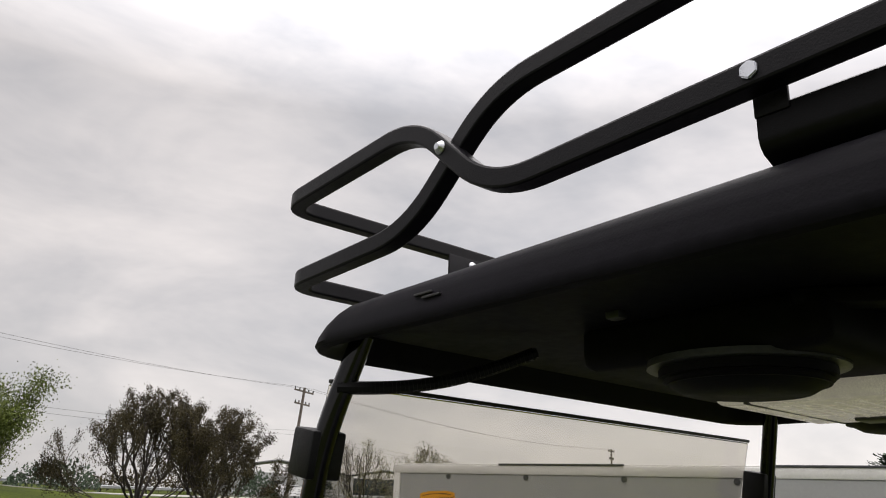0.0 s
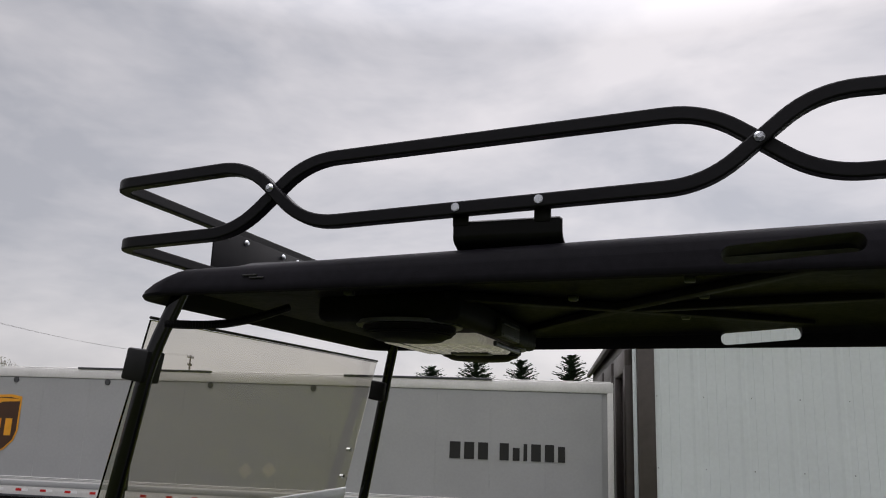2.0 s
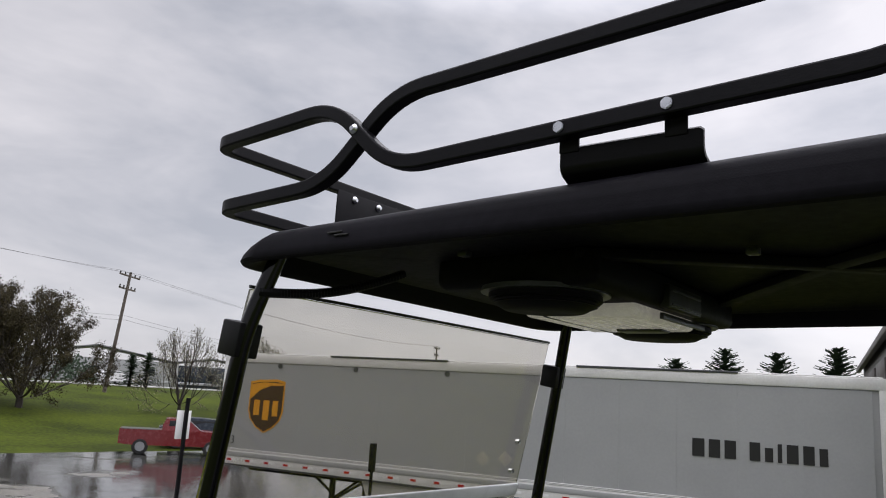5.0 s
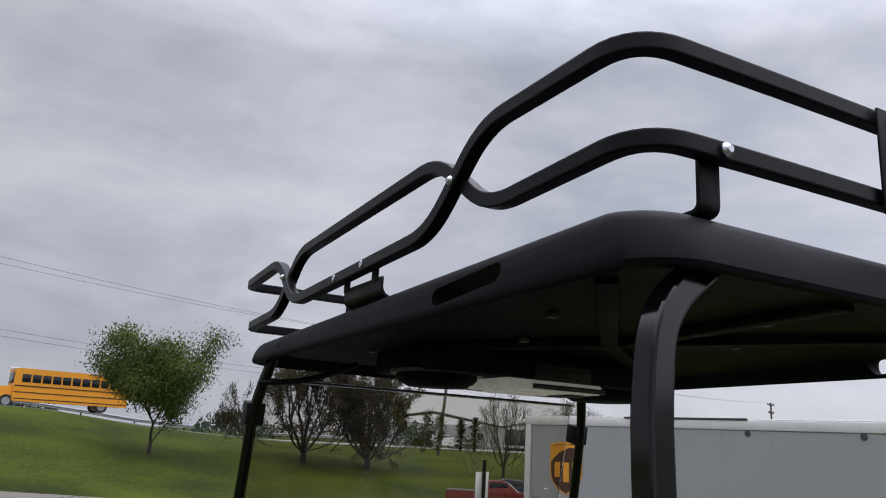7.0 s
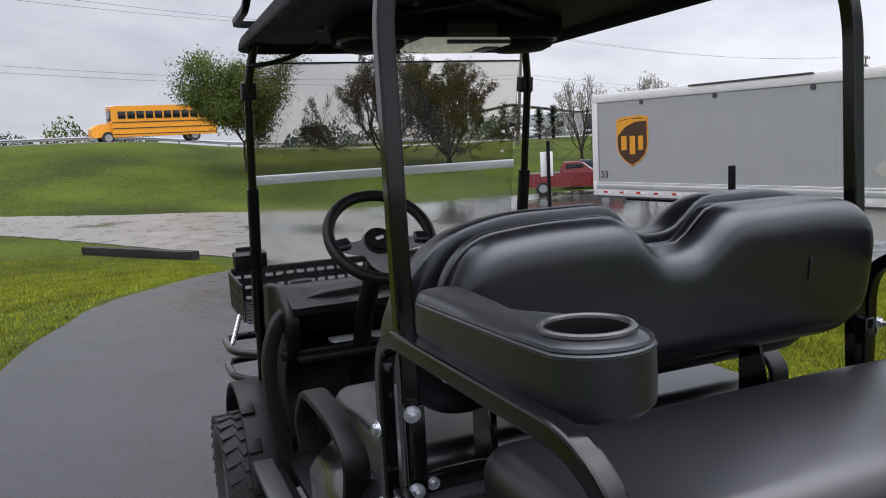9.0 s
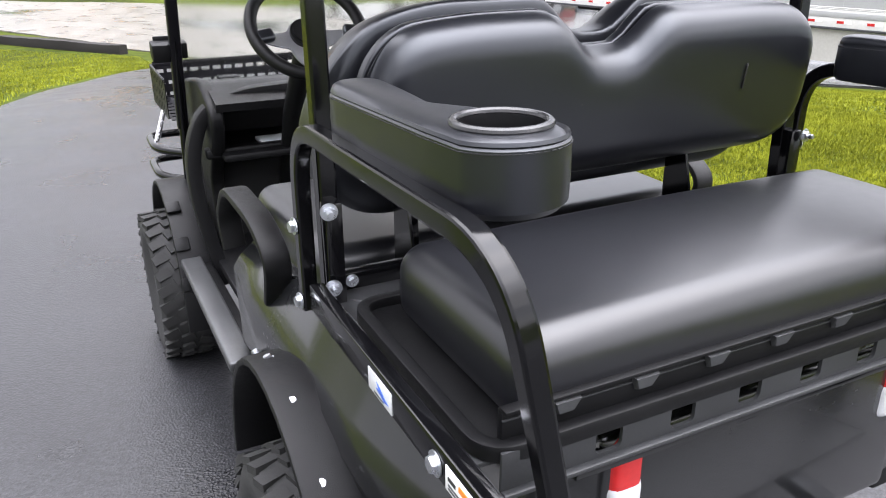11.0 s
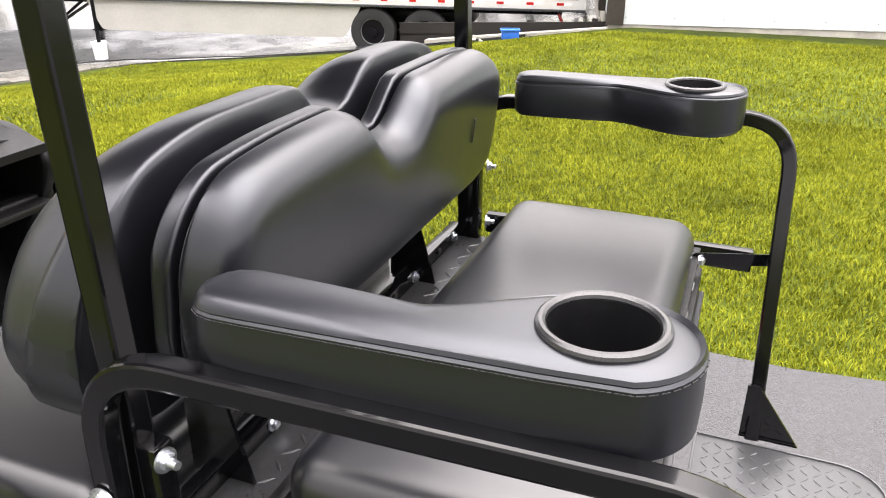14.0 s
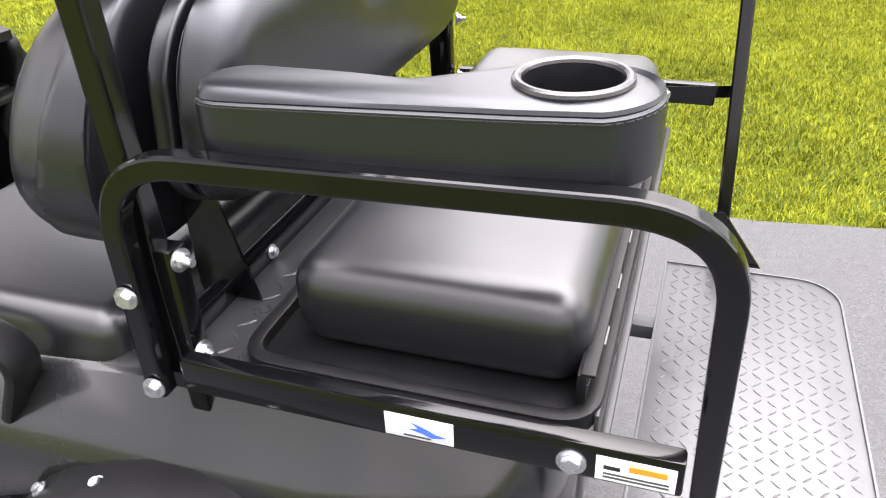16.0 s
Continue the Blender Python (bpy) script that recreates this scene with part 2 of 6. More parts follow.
M = dict(
    vinyl=mat("black_vinyl", (0.0064, 0.0067, 0.0088), 0.32, var=0.1, scale=3, bump=0.04, bscale=600, rvar=0.03, spec=0.76, flecks=1.0, tint=(0.90, 0.94, 1.0)),
    seat_vinyl=mat("damp_seat_vinyl", (0.0070, 0.0073, 0.0094), 0.32, var=0.1, scale=3, bump=0.04, bscale=600, rvar=0.03, spec=0.72, flecks=1.0, coat=0.15, coat_rough=0.32),
    moulded=mat("moulded_plastic", (0.0046, 0.0046, 0.0052), 0.46, var=0.2, scale=8, bump=0.25, bscale=700, spec=0.24),
    roof=mat("roof_plastic", (0.0100, 0.0093, 0.0124), 0.55, var=0.3, scale=4, bump=0.12, bscale=420, spec=0.06),
    powder=mat("powder_coat", (0.0046, 0.0043, 0.0060), 0.40, var=0.2, scale=9, bump=0.12, bscale=600, spec=0.16),
    gloss=mat("gloss_black_tube", (0.0030, 0.0030, 0.0036), 0.12, var=0.2, scale=9, rvar=0.05, coat=0.0, spec=0.40),
    paint=mat("black_body_paint", (0.010, 0.0104, 0.0112), 0.24, var=0.15, scale=4, rvar=0.05, coat=0.4, coat_rough=0.10),
    rim=mat("glossy_cup_rim", (0.020, 0.020, 0.021), 0.24, var=0.1, scale=20, rvar=0.03, spec=0.7),
    zinc=mat("zinc_bolt", (0.62, 0.64, 0.68), 0.3, 0.95, var=0.15, scale=60),
    chrome=mat("brushed_metal", (0.7, 0.7, 0.72), 0.22, 1.0, var=0.1, scale=30),
    plate=mat("galvanised_plate", (0.085, 0.087, 0.090), 0.38, 0.55, var=0.15, scale=12, bump=0.08, bscale=300),
    deck=mat("dark_chequer_plate", (0.060, 0.061, 0.064), 0.34, 0.5, var=0.2, scale=12),
    rail=mat("dark_rail_steel", (0.030, 0.031, 0.033), 0.44, 0.2, var=0.2, scale=12),
    alu=mat("dark_steel_rail", (0.075, 0.078, 0.084), 0.38, 0.4, var=0.2, scale=12),
    thread=mat("grey_thread", (0.018, 0.018, 0.02), 0.7, var=0.2, scale=40),
    silver=mat("silver_paint", (0.62, 0.63, 0.65), 0.4, 0.1, var=0.1, scale=20),
    rubber=mat("tyre_rubber", (0.018, 0.018, 0.018), 0.75, var=0.3, scale=14, bump=0.4, bscale=150),
    glass=glass("windscreen_acrylic", (0.71, 0.685, 0.64)),
    glass_low=glass("scuffed_acrylic", (0.86, 0.87, 0.86), 0.06),
    strip=mat("white_strip", (0.75, 0.78, 0.8), 0.35, var=0.08, scale=20),
    spoke=mat("spoke_silver", (0.33, 0.335, 0.35), 0.34, 0.6, var=0.1, scale=20),
    label_w=mat("white_sticker", (0.8, 0.8, 0.8), 0.35, var=0.05),
    blue=mat("blue_ink", (0.05, 0.13, 0.55), 0.4),
    orange=mat("orange_ink", (0.85, 0.25, 0.02), 0.4),
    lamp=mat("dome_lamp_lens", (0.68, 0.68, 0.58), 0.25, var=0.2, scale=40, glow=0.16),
    red=mat("red_lens", (0.5, 0.02, 0.02), 0.2),
    trailer=mat("trailer_skin", (0.355, 0.36, 0.36), 0.4, var=0.05, scale=1.2, rvar=0.08),
    trailer_w=mat("trailer_rail_white", (0.72, 0.71, 0.69), 0.4, var=0.08, scale=2),
    brown=mat("shield_brown", (0.06, 0.025, 0.012), 0.4),
    gold=mat("shield_gold", (0.75, 0.33, 0.02), 0.4),
    black=mat("black_ink", (0.012, 0.012, 0.012), 0.5),
    siding=mat("white_metal_siding", (0.62, 0.665, 0.67), 0.45, var=0.05, scale=0.8, bump=0.05, bscale=20),
    trim=mat("dark_trim", (0.06, 0.05, 0.045), 0.5, var=0.2),
    conc=mat("concrete", (0.36, 0.34, 0.3), 0.85, var=0.25, scale=3, bump=0.5, bscale=60),
    wood=mat("weathered_timber", (0.013, 0.011, 0.0095), 0.9, var=0.4, scale=6, bump=0.8, bscale=40),
    pole=mat("pole_wood", (0.12, 0.1, 0.085), 0.85, var=0.3, scale=3),
    bark=mat("bark", (0.038, 0.030, 0.026), 0.9, var=0.35, scale=5, bump=0.8, bscale=30),
    leaf=mat("green_leaf", (0.044, 0.068, 0.010), 0.6, spec=0.2, var=0.4, scale=0.8, col2=(0.098, 0.124, 0.022)),
    leaf_dull=mat("sparse_leaf", (0.026, 0.020, 0.014), 0.7, var=0.4, scale=0.5, col2=(0.058, 0.048, 0.020), spec=0.2),
    leaf_pale=mat("pale_leaf", (0.2, 0.19, 0.12), 0.6, var=0.3, scale=0.8),
    leaf_purple=mat("purple_leaf", (0.05, 0.02, 0.025), 0.6, var=0.4, scale=0.8),
    needle=mat("conifer_needle", (0.034, 0.058, 0.030), 0.7, var=0.4, scale=1.5),
    grass=mat("lawn_grass", (0.026, 0.038, 0.0040), 0.9, var=0.36, scale=0.16, col2=(0.046, 0.060, 0.0065), bump=1.0, bscale=45, grain=5, spec=0.06, spread=0.12),
    blade=mat("grass_blade", (0.132, 0.150, 0.010), 0.7, var=0.22, scale=1.3, col2=(0.213, 0.230, 0.018), grain=14, spec=0.08),
    drive=wet_asphalt("driveway_tarmac", (0.0235, 0.0240, 0.0270), (0.019, 0.0195, 0.0225), 0.56, 0.0, 0.38, 0.20),
    lot=wet_asphalt("wet_lot", (0.142, 0.134, 0.118), (0.045, 0.045, 0.043), 0.50, 0.14, 0.3),
    road=mat("highway_concrete", (0.3, 0.29, 0.28), 0.8, var=0.12, scale=1),
    galv=mat("guardrail_steel", (0.33, 0.34, 0.35), 0.45, 0.6, var=0.15, scale=2),
    wire=mat("cable", (0.05, 0.05, 0.05), 0.6),
    truck_red=mat("red_car_paint", (0.15, 0.009, 0.011), 0.25, var=0.1, coat=0.4),
    car_dark=mat("dark_car_paint", (0.03, 0.04, 0.055), 0.25, var=0.1, coat=0.4),
    car_white=mat("white_car_paint", (0.6, 0.6, 0.6), 0.3, var=0.05, coat=0.4),
    car_glass=mat("dark_window", (0.012, 0.014, 0.016), 0.08),
    bus=mat("school_bus_yellow", (0.75, 0.3, 0.012), 0.4, var=0.05),
    crate=mat("blue_plastic", (0.03, 0.16, 0.6), 0.4),
    skirt=mat("trailer_skirt", (0.46, 0.45, 0.41), 0.45, var=0.08, scale=1.5),
)


# ---------------- mesh helpers ----------------
def finish(me, smooth=35):
    if smooth:
        me.polygons.foreach_set("use_smooth", [True] * len(me.polygons))
        me.set_sharp_from_angle(angle=radians(smooth))
    return me


def part(name, bm, material, parent=None, label="", smooth=35):
    me = bpy.data.meshes.new(name)
    bmesh.ops.recalc_face_normals(bm, faces=bm.faces)
    bm.to_mesh(me)
    bm.free()
    me.materials.append(material)
    finish(me, smooth)
    ob = new(name, me)
    ob.parent = parent
    if label:
        tagged(ob, label)
    return ob


def raw(name, verts, faces, material, parent=None, label="", smooth=0):
    me = bpy.data.meshes.new(name)
    me.from_pydata([tuple(v) for v in verts], [], faces)
    me.materials.append(material)
    finish(me, smooth)
    ob = new(name, me)
    ob.parent = parent
    if label:
        tagged(ob, label)
    return ob


def thing(name, loc, label, category, group="", kind="", rz=0):
    ob = new(name)
    ob.matrix_basis = pose(*loc, 0, 0, rz)
    ob.empty_display_size = 0.1
    return tagged(ob, label, category, group, kind)


def box(size, at=(0, 0, 0), bevel=0.0, seg=2, rot=None, bm=None):
    """A bevelled box, centred at a point; added to bm when given."""
    b = bmesh.new()
    bmesh.ops.create_cube(b, size=1)
    bmesh.ops.scale(b, vec=size, verts=b.verts)
    if bevel:
        bmesh.ops.bevel(b, geom=list(b.edges), offset=min(bevel, min(size) * 0.49), segments=seg, affect="EDGES", profile=0.5)
    m = Matrix.Translation(at) @ (rot.to_4x4() if rot else Matrix.Identity(4))
    bmesh.ops.transform(b, matrix=m, verts=b.verts)
    return join(bm, b)


def join(bm, b):
    if bm is None:
        return b
    me = bpy.data.meshes.new("tmp")
    b.to_mesh(me)
    b.free()
    bm.from_mesh(me)
    bpy.data.meshes.remove(me)
    return bm


def cyl(r, h, at=(0, 0, 0), axis="z", seg=24, r2=None, bevel=0.0, bm=None):
    b = bmesh.new()
    bmesh.ops.create_cone(b, cap_ends=True, segments=seg, radius1=r, radius2=r if r2 is None else r2, depth=h)
    if bevel:
        es = [e for e in b.edges if len(e.link_faces) == 2 and e.calc_face_angle() > 1.0]
        bmesh.ops.bevel(b, geom=es, offset=bevel, segments=2, affect="EDGES")
    rot = {"z": Euler((0, 0, 0)), "x": Euler((0, math.pi / 2, 0)), "y": Euler((math.pi / 2, 0, 0))}[axis] if isinstance(axis, str) else Vector(axis).to_track_quat("Z", "Y").to_euler()
    bmesh.ops.transform(b, matrix=Matrix.Translation(at) @ rot.to_matrix().to_4x4(), verts=b.verts)
    return join(bm, b)


def fillet(pts, r, n=6, closed=False):
    """Round the corners of a polyline."""
    P = [Vector(p) for p in pts]
    out, k = [], len(P)
    for i, p in enumerate(P):
        if not closed and i in (0, k - 1):
            out.append(p)
            continue
        a, c = P[i - 1], P[(i + 1) % k]
        u, v = (a - p), (c - p)
        d = min(r if isinstance(r, (int, float)) else r[i], u.length * 0.49, v.length * 0.49)
        s, e = p + u.normalized() * d, p + v.normalized() * d
        for j in range(n + 1):
            t = j / n
            out.append(s * (1 - t) ** 2 + p * 2 * t * (1 - t) + e * t * t)
    return out


def sweep(pts, w, h=None, up=(0, 0, 1), closed=False, round_n=0, corner=0.18, bm=None):
    """Tube along a polyline: w across, h along up; a rounded rectangle, or round with round_n sides."""
    h = w if h is None else h
    if round_n:
        sec = [(w / 2 * math.cos(2 * math.pi * i / round_n), w / 2 * math.sin(2 * math.pi * i / round_n)) for i in range(round_n)]
    else:
        c = corner * min(w, h)
        sec = []
        for sx, sy, a0 in ((1, 1, 0), (-1, 1, 90), (-1, -1, 180), (1, -1, 270)):
            for a in (a0, a0 + 45, a0 + 90):
                sec.append((sx * (w / 2 - c) + c * math.cos(radians(a)), sy * (h / 2 - c) + c * math.sin(radians(a))))
    b = bmesh.new()
    P = [Vector(p) for p in pts]
    k, rings, up = len(P), [], Vector(up)
    for i, p in enumerate(P):
        a = P[i - 1] if (closed or i) else p
        c = P[(i + 1) % k] if (closed or i < k - 1) else p
        t = (c - a).normalized()
        s = t.cross(up)
        if s.length < 1e-3:
            s = t.cross(Vector((1, 0, 0)))
        s.normalize()
        u = s.cross(t).normalized()
        rings.append([b.verts.new(p + s * x + u * y) for x, y in sec])
    n = len(sec)
    for i in range(k if closed else k - 1):
        A, B = rings[i], rings[(i + 1) % k]
        for j in range(n):
            b.faces.new((A[j], A[(j + 1) % n], B[(j + 1) % n], B[j]))
    if not closed:
        b.faces.new(rings[0][::-1])
        b.faces.new(rings[-1])
    return join(bm, b)


def loft(rings, caps=True, closed=True, bm=None):
    """Skin through rings of equal length."""
    b = bmesh.new()
    R = [[b.verts.new(p) for p in r] for r in rings]
    n = len(R[0])
    for A, B in zip(R, R[1:]):
        for j in range(n if closed else n - 1):
            b.faces.new((A[j], A[(j + 1) % n], B[(j + 1) % n], B[j]))
    if caps:
        b.faces.new(R[0][::-1])
        b.faces.new(R[-1])
    return join(bm, b)


def extrude_outline(pts, depth, axis="y", bevel=0.0, seg=3, bm=None):
    """A plate from a 2D outline (a, b), thick along the axis and centred on it."""
    b = bmesh.new()
    put = {"y": lambda a, c, d: (a, d, c), "x": lambda a, c, d: (d, a, c), "z": lambda a, c, d: (a, c, d)}[axis]
    A = [b.verts.new(put(p[0], p[1], -depth / 2)) for p in pts]
    B = [b.verts.new(put(p[0], p[1], depth / 2)) for p in pts]
    n = len(pts)
    rim = []
    f1, f2 = b.faces.new(A), b.faces.new(B[::-1])
    for i in range(n):
        b.faces.new((A[i], A[(i + 1) % n], B[(i + 1) % n], B[i]))
    bmesh.ops.recalc_face_normals(b, faces=b.faces)
    if bevel:
        rim = list(set(f1.edges) | set(f2.edges))
        bmesh.ops.bevel(b, geom=rim, offset=bevel, segments=seg, affect="EDGES", profile=0.5)
    return join(bm, b)


def cut(ob, cutter):
    """Subtract one mesh object from another and keep the result as plain mesh."""
    mod = ob.modifiers.new("cut", "BOOLEAN")
    mod.object, mod.operation, mod.solver = cutter, "DIFFERENCE", "EXACT"
    me = bpy.data.meshes.new_from_object(ob.evaluated_get(bpy.context.evaluated_depsgraph_get()))
    ob.modifiers.clear()
    old = ob.data
    ob.data = finish(me)
    bpy.data.meshes.remove(old)
    bpy.data.objects.remove(cutter)


def sstep(a, b, x):
    t = min(1.0, max(0.0, (x - a) / (b - a)))
    return t * t * (3 - 2 * t)


def rounded_rect(hx, y0, y1, rf, rr, n=10):
    """Plan outline with front radius rf and rear radius rr, from the rear left corner round."""
    pts = []
    for cx, cy, r, a0 in ((hx - rf, y1 - rf, rf, 0), (-hx + rf, y1 - rf, rf, 90), (-hx + rr, y0 + rr, rr, 180), (hx - rr, y0 + rr, rr, 270)):
        for i in range(n + 1):
            a = radians(a0 + 90 * i / n)
            pts.append((cx + r * math.cos(a), cy + r * math.sin(a)))
    return pts


# ---------------- ground ----------------
def zt(x, y):
    """Height of the ground."""
    z = -(1.05 + 0.45 * sstep(0, 10, x)) * sstep(5, 20, max(y, 2.0) + 0.62 * max(x, 0.0))
    rise = 3.7 - 1.3 * sstep(-5, 25, x)
    return z + rise * sstep(32, 68, y - 0.1 * x)


def grid_axis(lo, hi, near, step, grow):
    vals, v, s = [near], near, step
    while v < hi:
        v += s
        s *= grow
        vals.append(min(v, hi))
    v, s, left = near, step, []
    while v > lo:
        v -= s
        s *= grow
        left.append(max(v, lo))
    return left[::-1] + vals


def make_ground():
    xs, ys = grid_axis(-900, 900, 0, 0.6, 1.045), grid_axis(-500, 1500, 0, 0.6, 1.03)
    verts = [(x, y, zt(x, y)) for y in ys for x in xs]
    n = len(xs)
    faces = [(j * n + i, j * n + i + 1, (j + 1) * n + i + 1, (j + 1) * n + i) for j in range(len(ys) - 1) for i in range(n - 1)]
    return tagged(raw("ground", verts, faces, M["grass"], smooth=60), "mown green lawn rising to a road bank", "lawn", kind="structure")


def ribbon(name, a, b, mat_, label, cat, lift=0.02, nu=10, wob=0.06):
    """A strip of paving draped on the ground between two edge lines, with its edge turned down."""
    verts, faces = [], []
    A, B = fillet([(*p, 0) for p in a], 6, 8), fillet([(*p, 0) for p in b], 6, 8)

    def even(P, n):
        d = [0]
        for p, q in zip(P, P[1:]):
            d.append(d[-1] + (q - p).length)
        out = []
        for i in range(n):
            t = d[-1] * i / (n - 1)
            k = max(j for j in range(len(d)) if d[j] <= t + 1e-9)
            k = min(k, len(P) - 2)
            out.append(P[k].lerp(P[k + 1], (t - d[k]) / max(1e-9, d[k + 1] - d[k])))
        return out
    n = 140
    A, B = even(A, n), even(B, n)
    for i in range(n):
        p, q = A[i], B[i]
        for k in range(nu + 3):
            u = min(1, max(0, (k - 1) / nu))
            v = p.lerp(q, u)
            if k in (0, 1):
                v = v + Vector((noise.noise(p * 1.7), noise.noise(p * 1.7 + Vector((9, 9, 0))), 0)) * wob
            if k in (nu + 1, nu + 2):
                v = v + Vector((noise.noise(q * 1.7), noise.noise(q * 1.7 + Vector((9, 9, 0))), 0)) * wob
            verts.append((v.x, v.y, zt(v.x, v.y) + (lift if 0 < k < nu + 2 else -0.05)))
    w = nu + 3
    faces = [(i * w + k, i * w + k + 1, (i + 1) * w + k + 1, (i + 1) * w + k) for i in range(n - 1) for k in range(w - 1)]
    return tagged(raw(name, verts, faces, mat_, smooth=50), label, cat, kind="structure")


make_ground()
ribbon("driveway", [(-2.6, -40), (-2.5, -6), (-2.3, 0), (-1.99, 5.4), (-1.72, 6.9), (-1.32, 8.8), (-0.28, 11.0), (0.85, 14.2), (2.6, 17.4), (6.0, 19)],
       [(2.6, -40), (2.05, -3), (1.78, -0.6), (1.72, 1.0), (1.9, 4.5), (2.9, 8.0), (5.2, 10.8), (8.5, 13.0)],
       M["drive"], "damp grey tarmac drive curving past the cart", "driveway", lift=0.025, nu=16)
ribbon("parking_lot", [(-60, 40), (-20, 37.0), (-8, 33.2), (-5.0, 30.0), (-2.5, 25.7), (0.0, 20.8), (1.7, 17.2), (3.2, 14.2), (5.5, 11.9), (8.6, 12.2), (11.6, 12.0), (13.0, 9.5), (13.6, 6.0), (14.0, 3.6), (30, 3.6)],
       [(-60, 44), (-20, 41.0), (-8, 37.6), (-3.6, 35.9), (-0.4, 34.0), (1.5, 33.5), (5.5, 33), (8.6, 33), (14, 33.0), (20, 33), (28, 32.0), (34, 30), (60, 28)],
       M["lot"], "wet gravelly parking lot with shallow puddles", "parking lot", lift=0.035, nu=40, wob=0.2)
# damp tarmac colour runs on below the trailer, painting the shade there
ribbon("pavement", [(8.4, 14.2), (10.7, 13.2), (12.1, 12.2), (13.1, 9.5), (13.7, 6.0), (14.1, 3.8)], [(11.0, 20.5), (13.6, 18.6), (15.9, 14.5), (16.6, 11), (17.1, 7), (17.5, 4)],
       M["drive"], "dark damp tarmac strip beside the trailer, continued beneath as its shade", "tarmac", lift=0.050, nu=12, wob=0.15)
ribbon("highway", [(-300, 8), (-100, 50), (-2.4, 67), (45, 76), (120, 90), (400, 140)], [(-300, 20), (-100, 62), (-2.4, 79), (45, 88), (120, 102), (400, 152)],
       M["road"], "pale concrete highway on a grass bank", "road", lift=0.06, nu=6, wob=0)


# ---------------- golf cart ----------------
cart = thing("golf_cart", (0, 0, 0), "lifted black golf cart with roof rack and rear seat", "golf cart")


def run(y, stops):
    """Height along the cart, straight between stops of (y, z) that go from front to rear."""
    for (ya, za), (yb, zb) in zip(stops, stops[1:]):
        if y >= yb:
            return za + (zb - za) * (ya - min(y, ya)) / (ya - yb)
    return stops[-1][1]


def lip_z(y):
    """Height of the roof's lower edge along its side."""
    z = 1.914 + 0.010 * sstep(1.74, 1.45, y) + 0.014 * sstep(1.30, 0.86, y)
    return z - 0.024 * sstep(0.83, 0.66, y) + 0.017 * sstep(0.64, 0.30, y)


def top_z(y):
    """Height of the roof's upper edge along its side."""
    return run(y, [(1.76, 1.958), (1.62, 1.968), (1.45, 1.976), (1.15, 1.981), (0.84, 1.988), (0.60, 1.998), (0.40, 2.003), (0.18, 2.004)])


def ceil_z(y):
    return 1.937 + 0.012 * sstep(1.7, 1.4, y) + 0.030 * sstep(1.15, 0.45, y)


